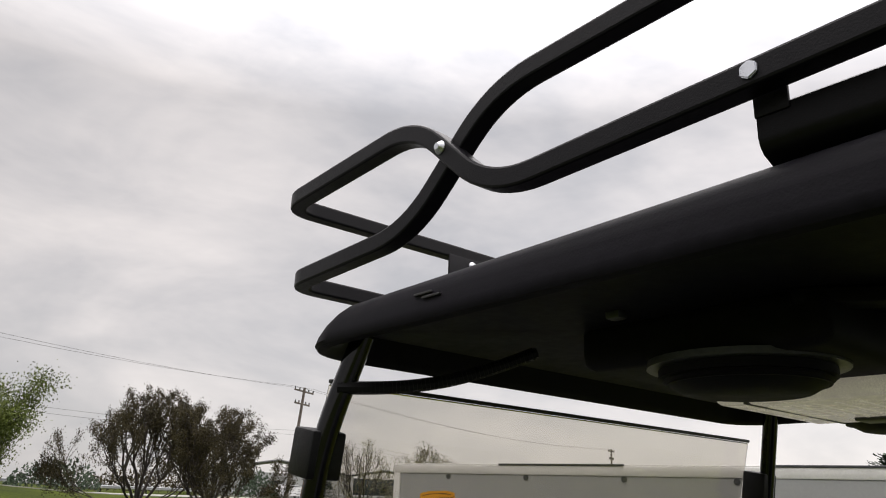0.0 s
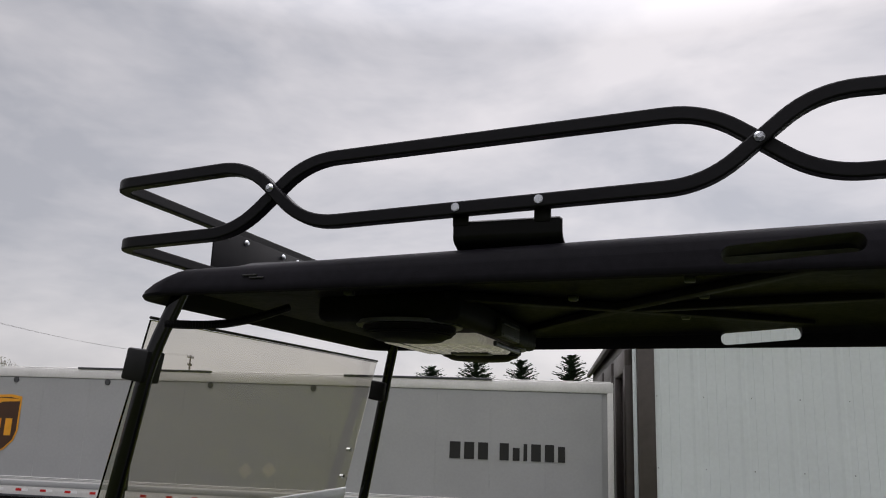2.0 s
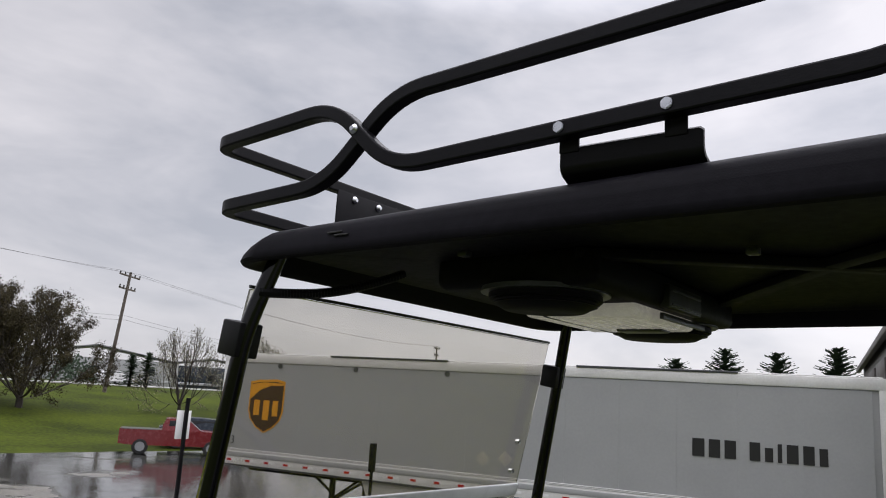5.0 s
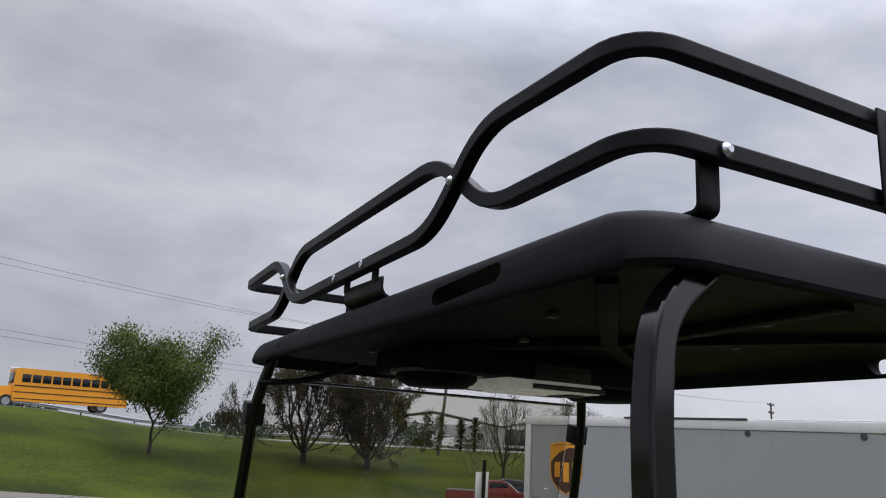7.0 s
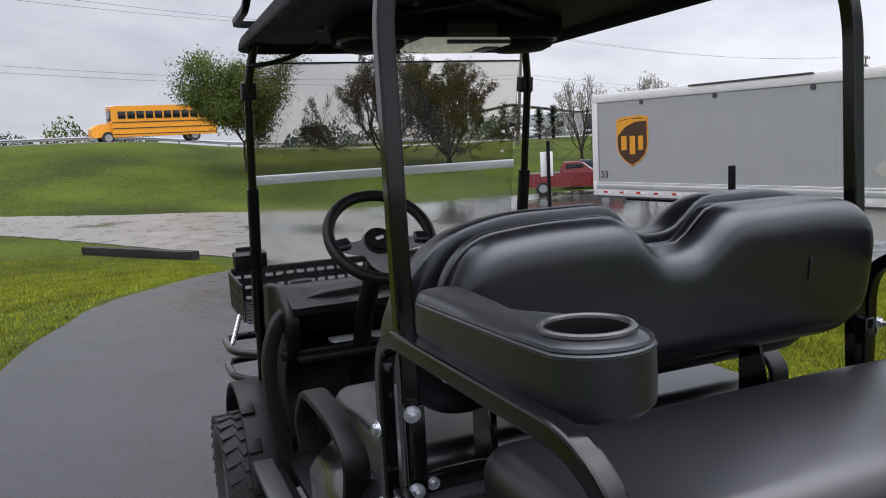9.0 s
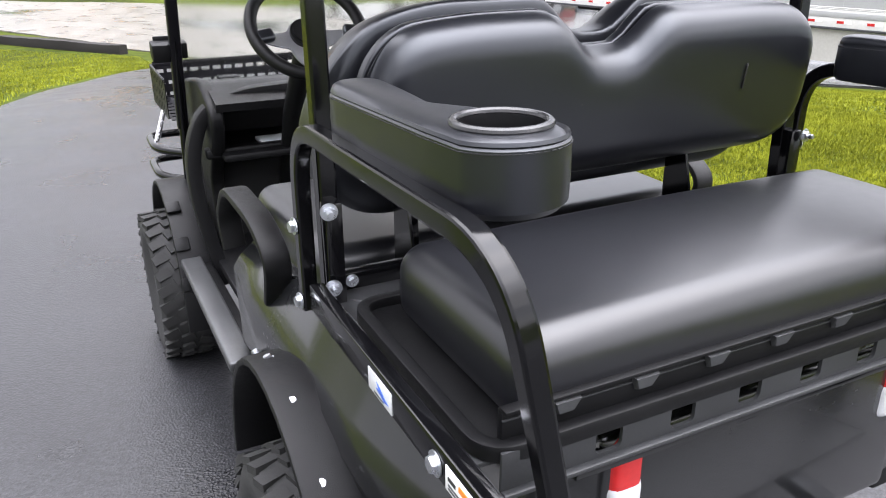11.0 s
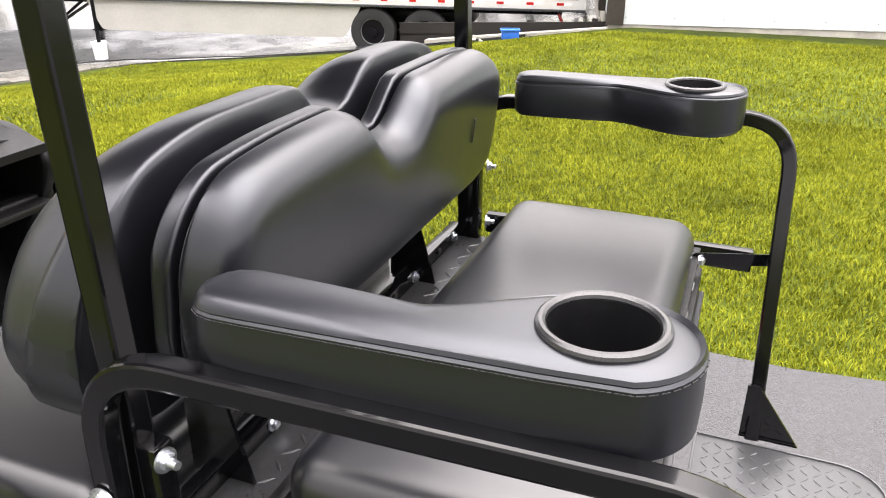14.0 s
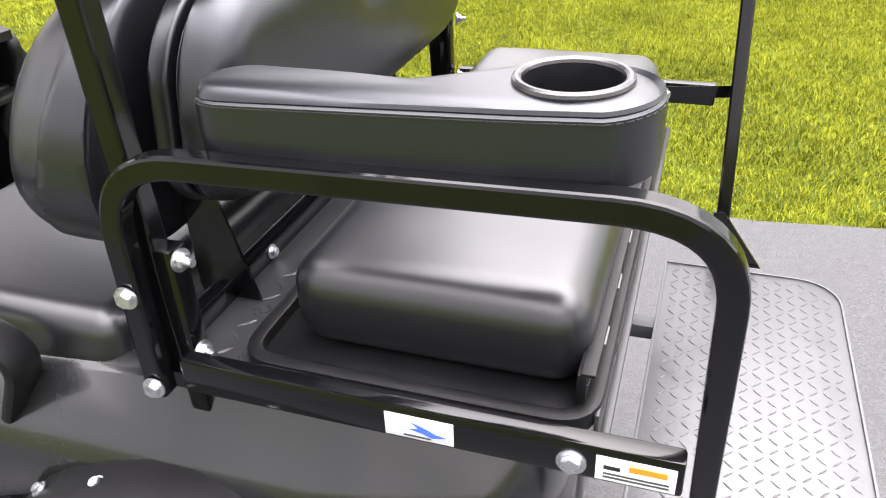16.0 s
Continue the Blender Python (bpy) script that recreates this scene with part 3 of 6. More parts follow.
def make_roof():
    hx, y0, y1 = 0.574, 0.180, 1.757

    def ring(inset, k=None, dz=0.0, inner=None, level=None):
        out = []
        for x, y in rounded_rect(hx - inset, y0 + inset * 0.9, y1 - inset, max(0.03, 0.095 - inset * 0.4), max(0.03, 0.080 - inset * 0.3), 16):
            # the side swells out below the hand slot, and dips with the lip
            bulge = 0.022 * sstep(0.80, 0.64, y) * sstep(0.30, 0.52, y) * (1 if abs(x) > 0.4 else 0) * sstep(0.05, 0.0, inset) * max(0.0, 1 - (k or 0.0)) ** 1.5
            lo, hi = lip_z(y), top_z(y)
            if inner is not None:
                z = ceil_z(y) + inner
            elif level is not None:
                z = level
            else:
                z = lo + dz + (hi - lo) * (k or 0.0)
            # nose slopes back, the rear skirt leans forward as it rises
            y -= 0.075 * (k or 0.0) ** 2 * sstep(1.58, 1.75, y)
            y += 0.030 * (k or 0.0) ** 1.6 * sstep(0.36, 0.19, y)
            out.append((x + math.copysign(bulge, x), y, z))
        return out
    rings = [ring(0.30, inner=0.0), ring(0.085, inner=-0.002), ring(0.046, dz=0.030), ring(0.028, dz=0.004), ring(0.012, dz=-0.004), ring(0.003, dz=-0.002), ring(0.0, 0.06),
             ring(0.001, 0.25), ring(0.003, 0.5), ring(0.007, 0.72), ring(0.013, 0.87), ring(0.022, 0.96), ring(0.036, 1.0), ring(0.07, 1.03), ring(0.16, level=2.003), ring(0.32, level=2.010)]
    roof = part("roof", loft(rings), M["roof"], cart, "moulded black plastic roof panel", smooth=40)
    for s in (-1, 1):
        c = part("slot_cutter", box((0.16, 0.192 if s < 0 else 0.206, 0.029 if s < 0 else 0.035), (s * 0.568, 0.570, 1.9565 if s < 0 else 1.9545), 0.0142, 4, Matrix.Rotation(radians(-4.5), 3, "X")), M["roof"])
        cut(roof, c)
    # ribs on the underside
    for a, b in (((-0.03, 0.88), (-0.40, 0.46)), ((-0.03, 0.88), (0.40, 0.46)), ((-0.03, 0.88), (-0.3, 1.2)), ((-0.03, 0.88), (0.36, 1.2)), ((0.0, 0.86), (0.0, 0.36))):
        part("underside_rib", sweep([(*a, ceil_z(a[1]) - 0.004), (*b, ceil_z(b[1]) - 0.004)], 0.035, 0.016), M["roof"], cart)
    # embossed maker's panel on the rear skirt
    at = pose(0.055, 0.1930, 1.968, -16)
    outline = [(-0.098, 0, -0.018), (0.098, 0, -0.018), (0.115, 0, 0.018), (-0.115, 0, 0.018)]
    part("embossed_outline", sweep(outline, 0.003, 0.005, closed=True, up=(0, 1, 0)), M["roof"], roof).matrix_basis = at
    for i in range(4):
        part("embossed_block", box((0.036, 0.006, 0.020), (-0.069 + i * 0.046, 0, 0), 0.002), M["roof"], roof).matrix_basis = at
    # scuffs in the plastic
    for p in ((-0.5725, 1.47, 1.945), (-0.5728, 1.455, 1.940)):
        part("scuff", box((0.004, 0.03, 0.003), p, 0.001), M["black"], roof)
    return roof


def hexbolt(at, axis, parent, r=0.0085, shank=0.0):
    """Zinc bolt: washer, hexagon head and stub of thread, pointing along axis."""
    a = Vector(axis).normalized()
    at = Vector(at)
    bm = cyl(r * 1.55, 0.0025, at + a * 0.001, a, 20)
    cyl(r * 1.1, 0.0075, at + a * 0.006, a, 6, bevel=0.001, bm=bm)
    if shank:
        cyl(r * 0.55, shank, at + a * (0.009 + shank / 2), a, 12, bm=bm)
    return part("bolt", bm, M["zinc"], parent, "zinc plated hexagon bolt")


def panbolt(at, axis, parent, r=0.008):
    a = Vector(axis).normalized()
    bm = cyl(r, 0.002, Vector(at) + a * 0.001, a, 16)
    cyl(r, 0.005, Vector(at) + a * 0.0045, a, 16, r2=r * 0.5, bm=bm)
    return part("bolt", bm, M["zinc"], parent, "zinc pan head bolt")


def make_rack():
    X, T = 0.5670, 0.0228
    yf, yr = 1.797, 0.208

    def up_z(y):
        return run(y, [(1.80, 2.136), (1.52, 2.152), (1.34, 2.158), (0.70, 2.180), (0.52, 2.190), (0.30, 2.197), (0.2, 2.190)])

    def lo_z(y):
        return run(y, [(1.79, 2.018), (1.50, 2.030), (1.36, 2.034), (0.70, 2.057), (0.50, 2.066), (0.30, 2.075), (0.2, 2.076)])

    def side(s):
        # each side has two tubes that swap height at two crossings
        a = [(yf, up_z(yf)), (1.490, up_z(1.490)), (1.360, lo_z(1.360)), (0.682, lo_z(0.682)), (0.526, up_z(0.526)), (yr, up_z(yr))]
        b = [(yf - 0.012, lo_z(yf)), (1.514, lo_z(1.514)), (1.372, up_z(1.372)), (0.680, up_z(0.680)), (0.522, lo_z(0.522)), (yr, lo_z(yr))]
        return [(s * X, y, z) for y, z in a], [(s * X, y, z) for y, z in b]
    A1, B1 = side(-1)
    A2, B2 = side(1)
    for i, (p, q) in enumerate(((A1, A2), (B1, B2))):
        off = 0.006 if i == 0 else -0.006
        pts = [Vector(v) + Vector((-off, 0, 0)) for v in p[::-1]] + [Vector(v) + Vector((off, 0, 0)) for v in q]
        zc = pts[-1].z
        loop = fillet(pts, [0.070] + [0.060] * 4 + [0.040, 0.040] + [0.060] * 4 + [0.070], 8, closed=True)
        # the rear bar bows up a little between its corners
        bow = [Vector((x, yr, zc + 0.005 * (1 - (x / 0.5) ** 2))) for x in (0.40, 0.3, 0.15, 0.0, -0.15, -0.3, -0.40)]
        loop = loop + bow
        part("rack_tube", sweep(loop, T, T, closed=True, corner=0.12), M["powder"], cart, "square steel rack rail", smooth=20)
    for s in (-1, 1):
        for y in (1.436, 0.605):
            panbolt((s * (X + 0.0165), y, 2.104 if y > 1 else 2.124), (s, 0, 0), cart)
        # side bracket: plate hung below the rail that curves in to the roof, with two tabs
        prof = [(-0.0125, 2.026), (-0.0125, 2.004), (-0.014, 1.998), (-0.019, 1.992), (-0.036, 1.985), (-0.060, 1.981), (-0.12, 1.981)]
        rows = [[(s * (X + dx), y, z) for dx, z in prof] + [(s * (X + dx - 0.004), y, z + 0.003) for dx, z in prof[::-1]] for y in (1.088, 1.084, 0.908, 0.903)]
        for k in (0, 3):
            rows[k] = [(x, y, z - 0.004 * sstep(2.01, 2.028, z)) for x, y, z in rows[k]]
        part("rack_bracket", loft(rows), M["powder"], cart, "folded black steel bracket")
        for y in (1.075, 0.935):
            part("bracket_tab", box((0.004, 0.028, 0.036), (s * (X - 0.0125), y, 2.038), 0.0015), M["powder"], cart)
            hexbolt((s * (X + 0.0105), y, lo_z(y) + 0.001), (s, 0, 0), cart, 0.0072)
    # rear uprights and front bracket
    for x in (-0.45, 0.45):
        part("rack_upright", sweep(fillet([(x, yr + 0.015, lo_z(yr) + 0.01), (x, yr + 0.015, 2.008), (x, yr + 0.06, 2.006)], 0.012), 0.034, 0.006, up=(0, 1, 0)), M["powder"], cart)
        panbolt((x, yr - 0.014, lo_z(yr)), (0, -1, 0), cart, 0.009)
    plate = part("front_plate", box((0.45, 0.004, 0.125), (-0.055, yf - 0.019, 2.064), 0.0015), M["powder"], cart, "black steel plate behind the front rails")
    for x in (-0.235, -0.158, 0.015, 0.092):
        panbolt((x + 0.005, yf - 0.022, 2.113), (0, -1, 0), plate)
    # name plate on the rear rails
    y = yr - 0.017
    plate = part("name_plate", box((0.392, 0.004, 0.150), (0.035, y, 2.130), 0.0015), M["powder"], cart, "black steel name plate")
    part("plate_lip", box((0.392, 0.034, 0.004), (0.035, y - 0.016, 2.056), 0.001), M["powder"], plate)
    for x in (-0.132, -0.050, 0.140, 0.216):
        panbolt((x, y - 0.002, 2.192), (0, -1, 0), plate, 0.0085)
        panbolt((x + (0.015 if x < 0 else -0.012), y - 0.002, 2.080), (0, -1, 0), plate, 0.0085)
    ring = [(0.032 + 0.034 * math.cos(radians(a)), y - 0.004, 2.138 + 0.016 * math.sin(radians(a))) for a in range(0, 360, 12)]
    part("oval_badge", sweep(ring, 0.004, 0.004, closed=True, up=(0, 1, 0)), M["chrome"], plate, "small oval chrome badge")
    for dz, w in ((0.004, 0.034), (-0.005, 0.028)):
        part("badge_bar", box((w, 0.003, 0.004), (0.032, y - 0.003, 2.138 + dz), 0.001), M["chrome"], plate)


def make_posts_and_screen():
    for s in (-1, 1):
        # rear post: square tube that curves in under the roof
        pts = fillet([(s * 0.557, 0.184, 0.91), (s * 0.555, 0.191, 1.15), (s * 0.553, 0.212, 1.79), (s * 0.535, 0.218, 1.885), (s * 0.44, 0.230, 1.955)], 0.06, 8)
        part("rear_post", sweep(pts, 0.033, 0.033, up=(0, 1, 0), corner=0.14), M["gloss"], cart, "gloss black roof post", smooth=20)
        # front post with sleeve and clamp
        f = fillet([(s * 0.560, 1.93, 0.42), (s * 0.556, 1.80, 1.16), (s * 0.549, 1.690, 1.80), (s * 0.522, 1.655, 1.93)], 0.06, 8)
        part("front_post", sweep(f, 0.030, 0.030, up=(0, 1, 0), round_n=12), M["gloss"], cart, "gloss black roof post")
        sl = [(s * 0.557, 1.855, 0.90), (s * 0.553, 1.752, 1.44)]
        part("post_sleeve", sweep(sl, 0.038, 0.038, up=(0, 1, 0)), M["powder"], cart)
        part("screen_clamp", box((0.050, 0.05, 0.060), (s * 0.545, 1.708, 1.782), 0.004, rot=Matrix.Rotation(radians(9), 3, "X")), M["moulded"], cart, "black plastic windscreen clamp")
        foot_clamp = part("screen_foot_clamp", box((0.095 if s > 0 else 0.045, 0.050, 0.055), (0.492 if s > 0 else -0.536, 1.83, 1.178), 0.005, rot=Matrix.Rotation(radians(9), 3, "X")), M["moulded"], cart, "black plastic windscreen foot clamp")
        part("clamp_block", box((0.075, 0.070, 0.062), (s * 0.594, 1.83, 1.174), 0.006, rot=Matrix.Rotation(radians(9), 3, "X")), M["moulded"], foot_clamp)
        part("clamp_flap", box((0.060, 0.012, 0.020), (s * 0.588, 1.86, 1.212), 0.003), M["moulded"], foot_clamp)
    # two acrylic panes with a pale hinge strip
    k = math.atan2(0.095, 0.42)
    rot = Matrix.Rotation(k, 3, "X")
    up = part("windscreen_pane", box((1.060, 0.005, 0.405), (0, 1.762, 1.675), 0.002, 1, rot), M["glass"], cart, "clear acrylic upper windscreen")
    low = part("windscreen_pane", box((1.070, 0.005, 0.45), (0, 1.862, 1.235), 0.002, 1, rot), M["glass_low"], cart, "hazy acrylic lower windscreen")
    for o in (up, low):
        o.visible_shadow = False
    part("hinge_strip", box((1.066, 0.012, 0.034), (0, 1.808, 1.467), 0.004, rot=rot), M["strip"], cart, "pale plastic hinge strip")
    part("screen_top_edge", box((1.060, 0.009, 0.006), (0, 1.716, 1.876), 0.002, rot=rot), M["black"], cart)
    for z in (1.60, 1.52):
        part("screen_rivet", cyl(0.006, 0.012, (0.47, 1.800 - (z - 1.46) * 0.23, z), "y", 10), M["chrome"], cart)
    # cable conduit from the post to the roof
    pts = [Vector((-0.545, 1.668, 1.862)).lerp(Vector((-0.33, 1.53, 1.922)), t / 24) + Vector((0, 0, -0.016 * math.sin(math.pi * t / 24))) for t in range(25)]
    bm = sweep(pts, 0.014, round_n=8, up=(0, 1, 0))
    for p, q in zip(pts, pts[1:]):
        for u in (0.0, 0.5):
            c = p.lerp(q, u)
            cyl(0.0085, 0.005, c, q - p, 8, bm=bm)
    part("cable_conduit", bm, M["moulded"], cart, "ribbed black cable conduit")


def make_console():
    c = part("roof_console", box((0.70, 0.32, 0.064), (0.045, 1.32, 1.927), 0.018, 3), M["roof"], cart, "black overhead stereo console")
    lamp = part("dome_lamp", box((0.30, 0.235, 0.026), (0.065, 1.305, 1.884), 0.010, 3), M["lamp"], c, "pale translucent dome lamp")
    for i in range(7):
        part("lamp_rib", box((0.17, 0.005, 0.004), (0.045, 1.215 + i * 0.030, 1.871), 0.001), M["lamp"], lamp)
    part("lamp_seam", box((0.302, 0.006, 0.010), (0.065, 1.375, 1.875), 0.001), M["alu"], lamp)
    part("lamp_switch", box((0.05, 0.10, 0.008), (0.165, 1.28, 1.870), 0.003), M["deck"], lamp)
    for x, r in ((-0.215, 0.100), (0.305, 0.112)):
        bm = cyl(r, 0.026, (x, 1.30, 1.886), "z", 40, bevel=0.008)
        cyl(r * 0.72, 0.014, (x, 1.30, 1.8705), "z", 40, r2=r * 0.96, bm=bm)
        spk = part("speaker", bm, M["roof"], c, "round black roof speaker")
        part("speaker_bezel", cyl(r + 0.014, 0.008, (x, 1.30, 1.896), "z", 40), M["alu"], spk)
    part("stereo_face", box((0.17, 0.020, 0.045), (0.06, 1.158, 1.915), 0.004), M["black"], c, "black stereo face")
    for z in (1.900, 1.926):
        part("stereo_trim", box((0.15, 0.004, 0.004), (0.06, 1.147, z), 0.001), M["deck"], c)
    part("console_latch", sweep([(-0.02, 1.165, 1.878), (0.20, 1.165, 1.878)], 0.008, 0.012), M["deck"], c)
    for p in ((-0.36, 1.375, 1.934), (0.2, 0.75, 1.936), (-0.2, 0.95, 1.938), (-0.1, 0.70, 1.938), (0.05, 0.55, 1.938), (-0.3, 0.72, 1.938)):
        part("roof_clip", box((0.018, 0.02, 0.012), (p[0], p[1], ceil_z(p[1]) - 0.004), 0.003), M["alu"], cart)


def hump(x, hw, z_top, valley, vx, droop, corner, cx=0.0):
    """Upper edge of a two-humped backrest."""
    z = z_top - valley * (1 - sstep(0.035, 0.125, abs(x - vx)))
    x = x - cx
    z -= droop * max(0.0, abs(x) / hw - 0.5) ** 2 * 4
    e = max(0.0, abs(x) - (hw - corner)) / corner
    return z - corner * (1 - math.sqrt(max(0.0, 1 - min(1, e) ** 2)))


def foot_edge(x, hw, z_bot, corner):
    e = max(0.0, abs(x) - (hw - corner)) / corner
    return z_bot + corner * (1 - math.sqrt(max(0.0, 1 - min(1, e) ** 2)))


def pillow(hw, top, bot, y_flat, y_pad, lean, edge, crown=0.012, nx=72, nz=26, cx=0.0, soften=0, back=0.02, flare=0.0):
    """Padded slab between two edge lines: flat on one side, rounded and crowned on the other."""
    bm = bmesh.new()
    sgn = 1 if y_pad > y_flat else -1
    th = abs(y_pad - y_flat)
    grids = []
    for face in (0, 1):
        g = []
        for i in range(nx + 1):
            u = -1 + 2 * i / nx
            x = hw * math.sin(u * math.pi / 2)
            a, b = bot(x), top(x + cx)
            col = []
            for j in range(nz + 1):
                v = 0.5 - 0.5 * math.cos(math.pi * j / nz)
                z = a + (b - a) * v
                dx, dz0, dz1 = hw - abs(x), z - a, b - z
                k = [max(0.0, 1 - d / edge) for d in (dx, dz0, dz1)]
                r = min(1.0, math.sqrt(sum(q * q for q in k)))
                c = crown * (1 - (x / hw) ** 2) * (1 - (2 * v - 1) ** 2)
                e = min(edge, th)
                if face:
                    y = y_flat + sgn * (th + flare * (1.25 - z) - e * (1 - math.sqrt(max(0.0, 1 - r * r))) + c)
                else:
                    y = y_flat + sgn * min(back, th * 0.2) * (1 - math.sqrt(max(0.0, 1 - r * r)))
                col.append(bm.verts.new((x + cx, y + lean * (z - 1.25), z)))
            g.append(col)
        grids.append(g)
    for f, g in enumerate(grids):
        for i in range(nx):
            for j in range(nz):
                q = (g[i][j], g[i + 1][j], g[i + 1][j + 1], g[i][j + 1])
                bm.faces.new(q if f else q[::-1])
    A, B = grids
    rim = [(i, 0) for i in range(nx)] + [(nx, j) for j in range(nz)] + [(i, nz) for i in range(nx, 0, -1)] + [(0, j) for j in range(nz, 0, -1)]
    for (i, j), (k, m_) in zip(rim, rim[1:] + rim[:1]):
        bm.faces.new((A[i][j], A[k][m_], B[k][m_], B[i][j]))
    bmesh.ops.remove_doubles(bm, verts=bm.verts, dist=0.0004)
    for _ in range(soften):
        bmesh.ops.smooth_vert(bm, verts=bm.verts, factor=0.5, use_axis_x=True, use_axis_y=True, use_axis_z=True)
    return bm


def make_seats():
    # rear facing backrest
    def rt(x, g=0.0):
        return hump(x, 0.506 + g, 1.427 + g, 0.068, -0.030, 0.026, 0.10, 0.012)

    def rb(x, g=0.0):
        return foot_edge(x, 0.506 + g, 1.113 - g, 0.12)
    part("rear_backrest", pillow(0.506, rt, rb, 0.170, 0.094, -0.12, 0.062, 0.014, cx=0.012, soften=2), M["vinyl"], cart, "black vinyl rear backrest with split top", smooth=70)
    part("backrest_side_panel", pillow(0.507, lambda x: rt(x, 0.001), lambda x: rb(x, 0.001), 0.196, 0.168, -0.12, 0.006, 0.0, cx=0.012), M["vinyl"], cart, smooth=70)
    # shallow cut in the vinyl
    part("vinyl_cut", box((0.004, 0.003, 0.050), (0.286, 0.0775, 1.286), 0.001, rot=Matrix.Rotation(radians(7), 3, "X")), M["black"], cart)

    # front facing backrest, and the dark plate between the two
    def ft(x, g=0.0):
        return hump(x, 0.549 + g, 1.436 + g, 0.070, 0.020, 0.085, 0.14)

    def fb(x, g=0.0):
        return foot_edge(x, 0.549 + g, 1.052 - g, 0.15)
    part("backrest_back_plate", pillow(0.40, lambda x: ft(x, -0.11), lambda x: fb(x, -0.06), 0.232, 0.198, -0.10, 0.012, 0.0), M["moulded"], cart, "moulded black backrest plate", smooth=60)
    part("front_backrest", pillow(0.555, lambda x: ft(x, 0.006), lambda x: fb(x, 0.006), 0.236, 0.418, -0.12, 0.095, 0.016, soften=2, back=0.018, flare=0.24), M["vinyl"], cart, "black vinyl front backrest", smooth=70)
    # front cushion with grey side
    part("front_cushion", box((0.96, 0.535, 0.15), (-0.060, 0.582, 0.893), 0.045, 6), M["seat_vinyl"], cart, "black vinyl front seat cushion", smooth=60)
    part("seat_pan", box((0.94, 0.52, 0.06), (-0.060, 0.585, 0.820), 0.02, 3), M["moulded"], cart)
    for s in (-1, 1):
        pts = fillet([(s * 0.585, 0.50, 0.80), (s * 0.592, 0.43, 0.925), (s * 0.598, 0.53, 0.980), (s * 0.606, 0.77, 0.990), (s * 0.606, 0.87, 0.89), (s * 0.600, 0.86, 0.80)], 0.06, 7)
        part("hip_restraint", sweep(pts, 0.022, 0.060, up=(1, 0, 0), corner=0.4), M["moulded"], cart, "moulded hip restraint loop")
    # backrest brackets: folded triangular plates
    for x in (-0.40, 0.27):
        br = part("backrest_bracket", extrude_outline([(0.252, 1.13), (0.200, 1.13), (0.152, 0.945), (0.252, 0.945)], 0.007, "x", 0.001, 1), M["gloss"], cart, "black triangular backrest bracket")
        br.location.x = x
        part("bracket_flange", box((0.050, 0.006, 0.175), (x + 0.022, 0.252, 1.040), 0.001), M["gloss"], br).location.x = -x
    # rear cushion
    bm = box((1.000, 0.403, 0.140), (0.003, -0.152, 1.0195), 0.05, 6)
    bmesh.ops.subdivide_edges(bm, edges=[e for e in bm.edges if e.calc_length() > 0.2], cuts=10, use_grid_fill=True)
    for v in bm.verts:
        if v.co.z > 1.07:
            v.co.z += 0.016 * (1 - ((v.co.x) / 0.5) ** 2) * (1 - ((v.co.y + 0.152) / 0.205) ** 2)
    part("rear_cushion", bm, M["seat_vinyl"], cart, "black vinyl rear seat cushion", smooth=60)


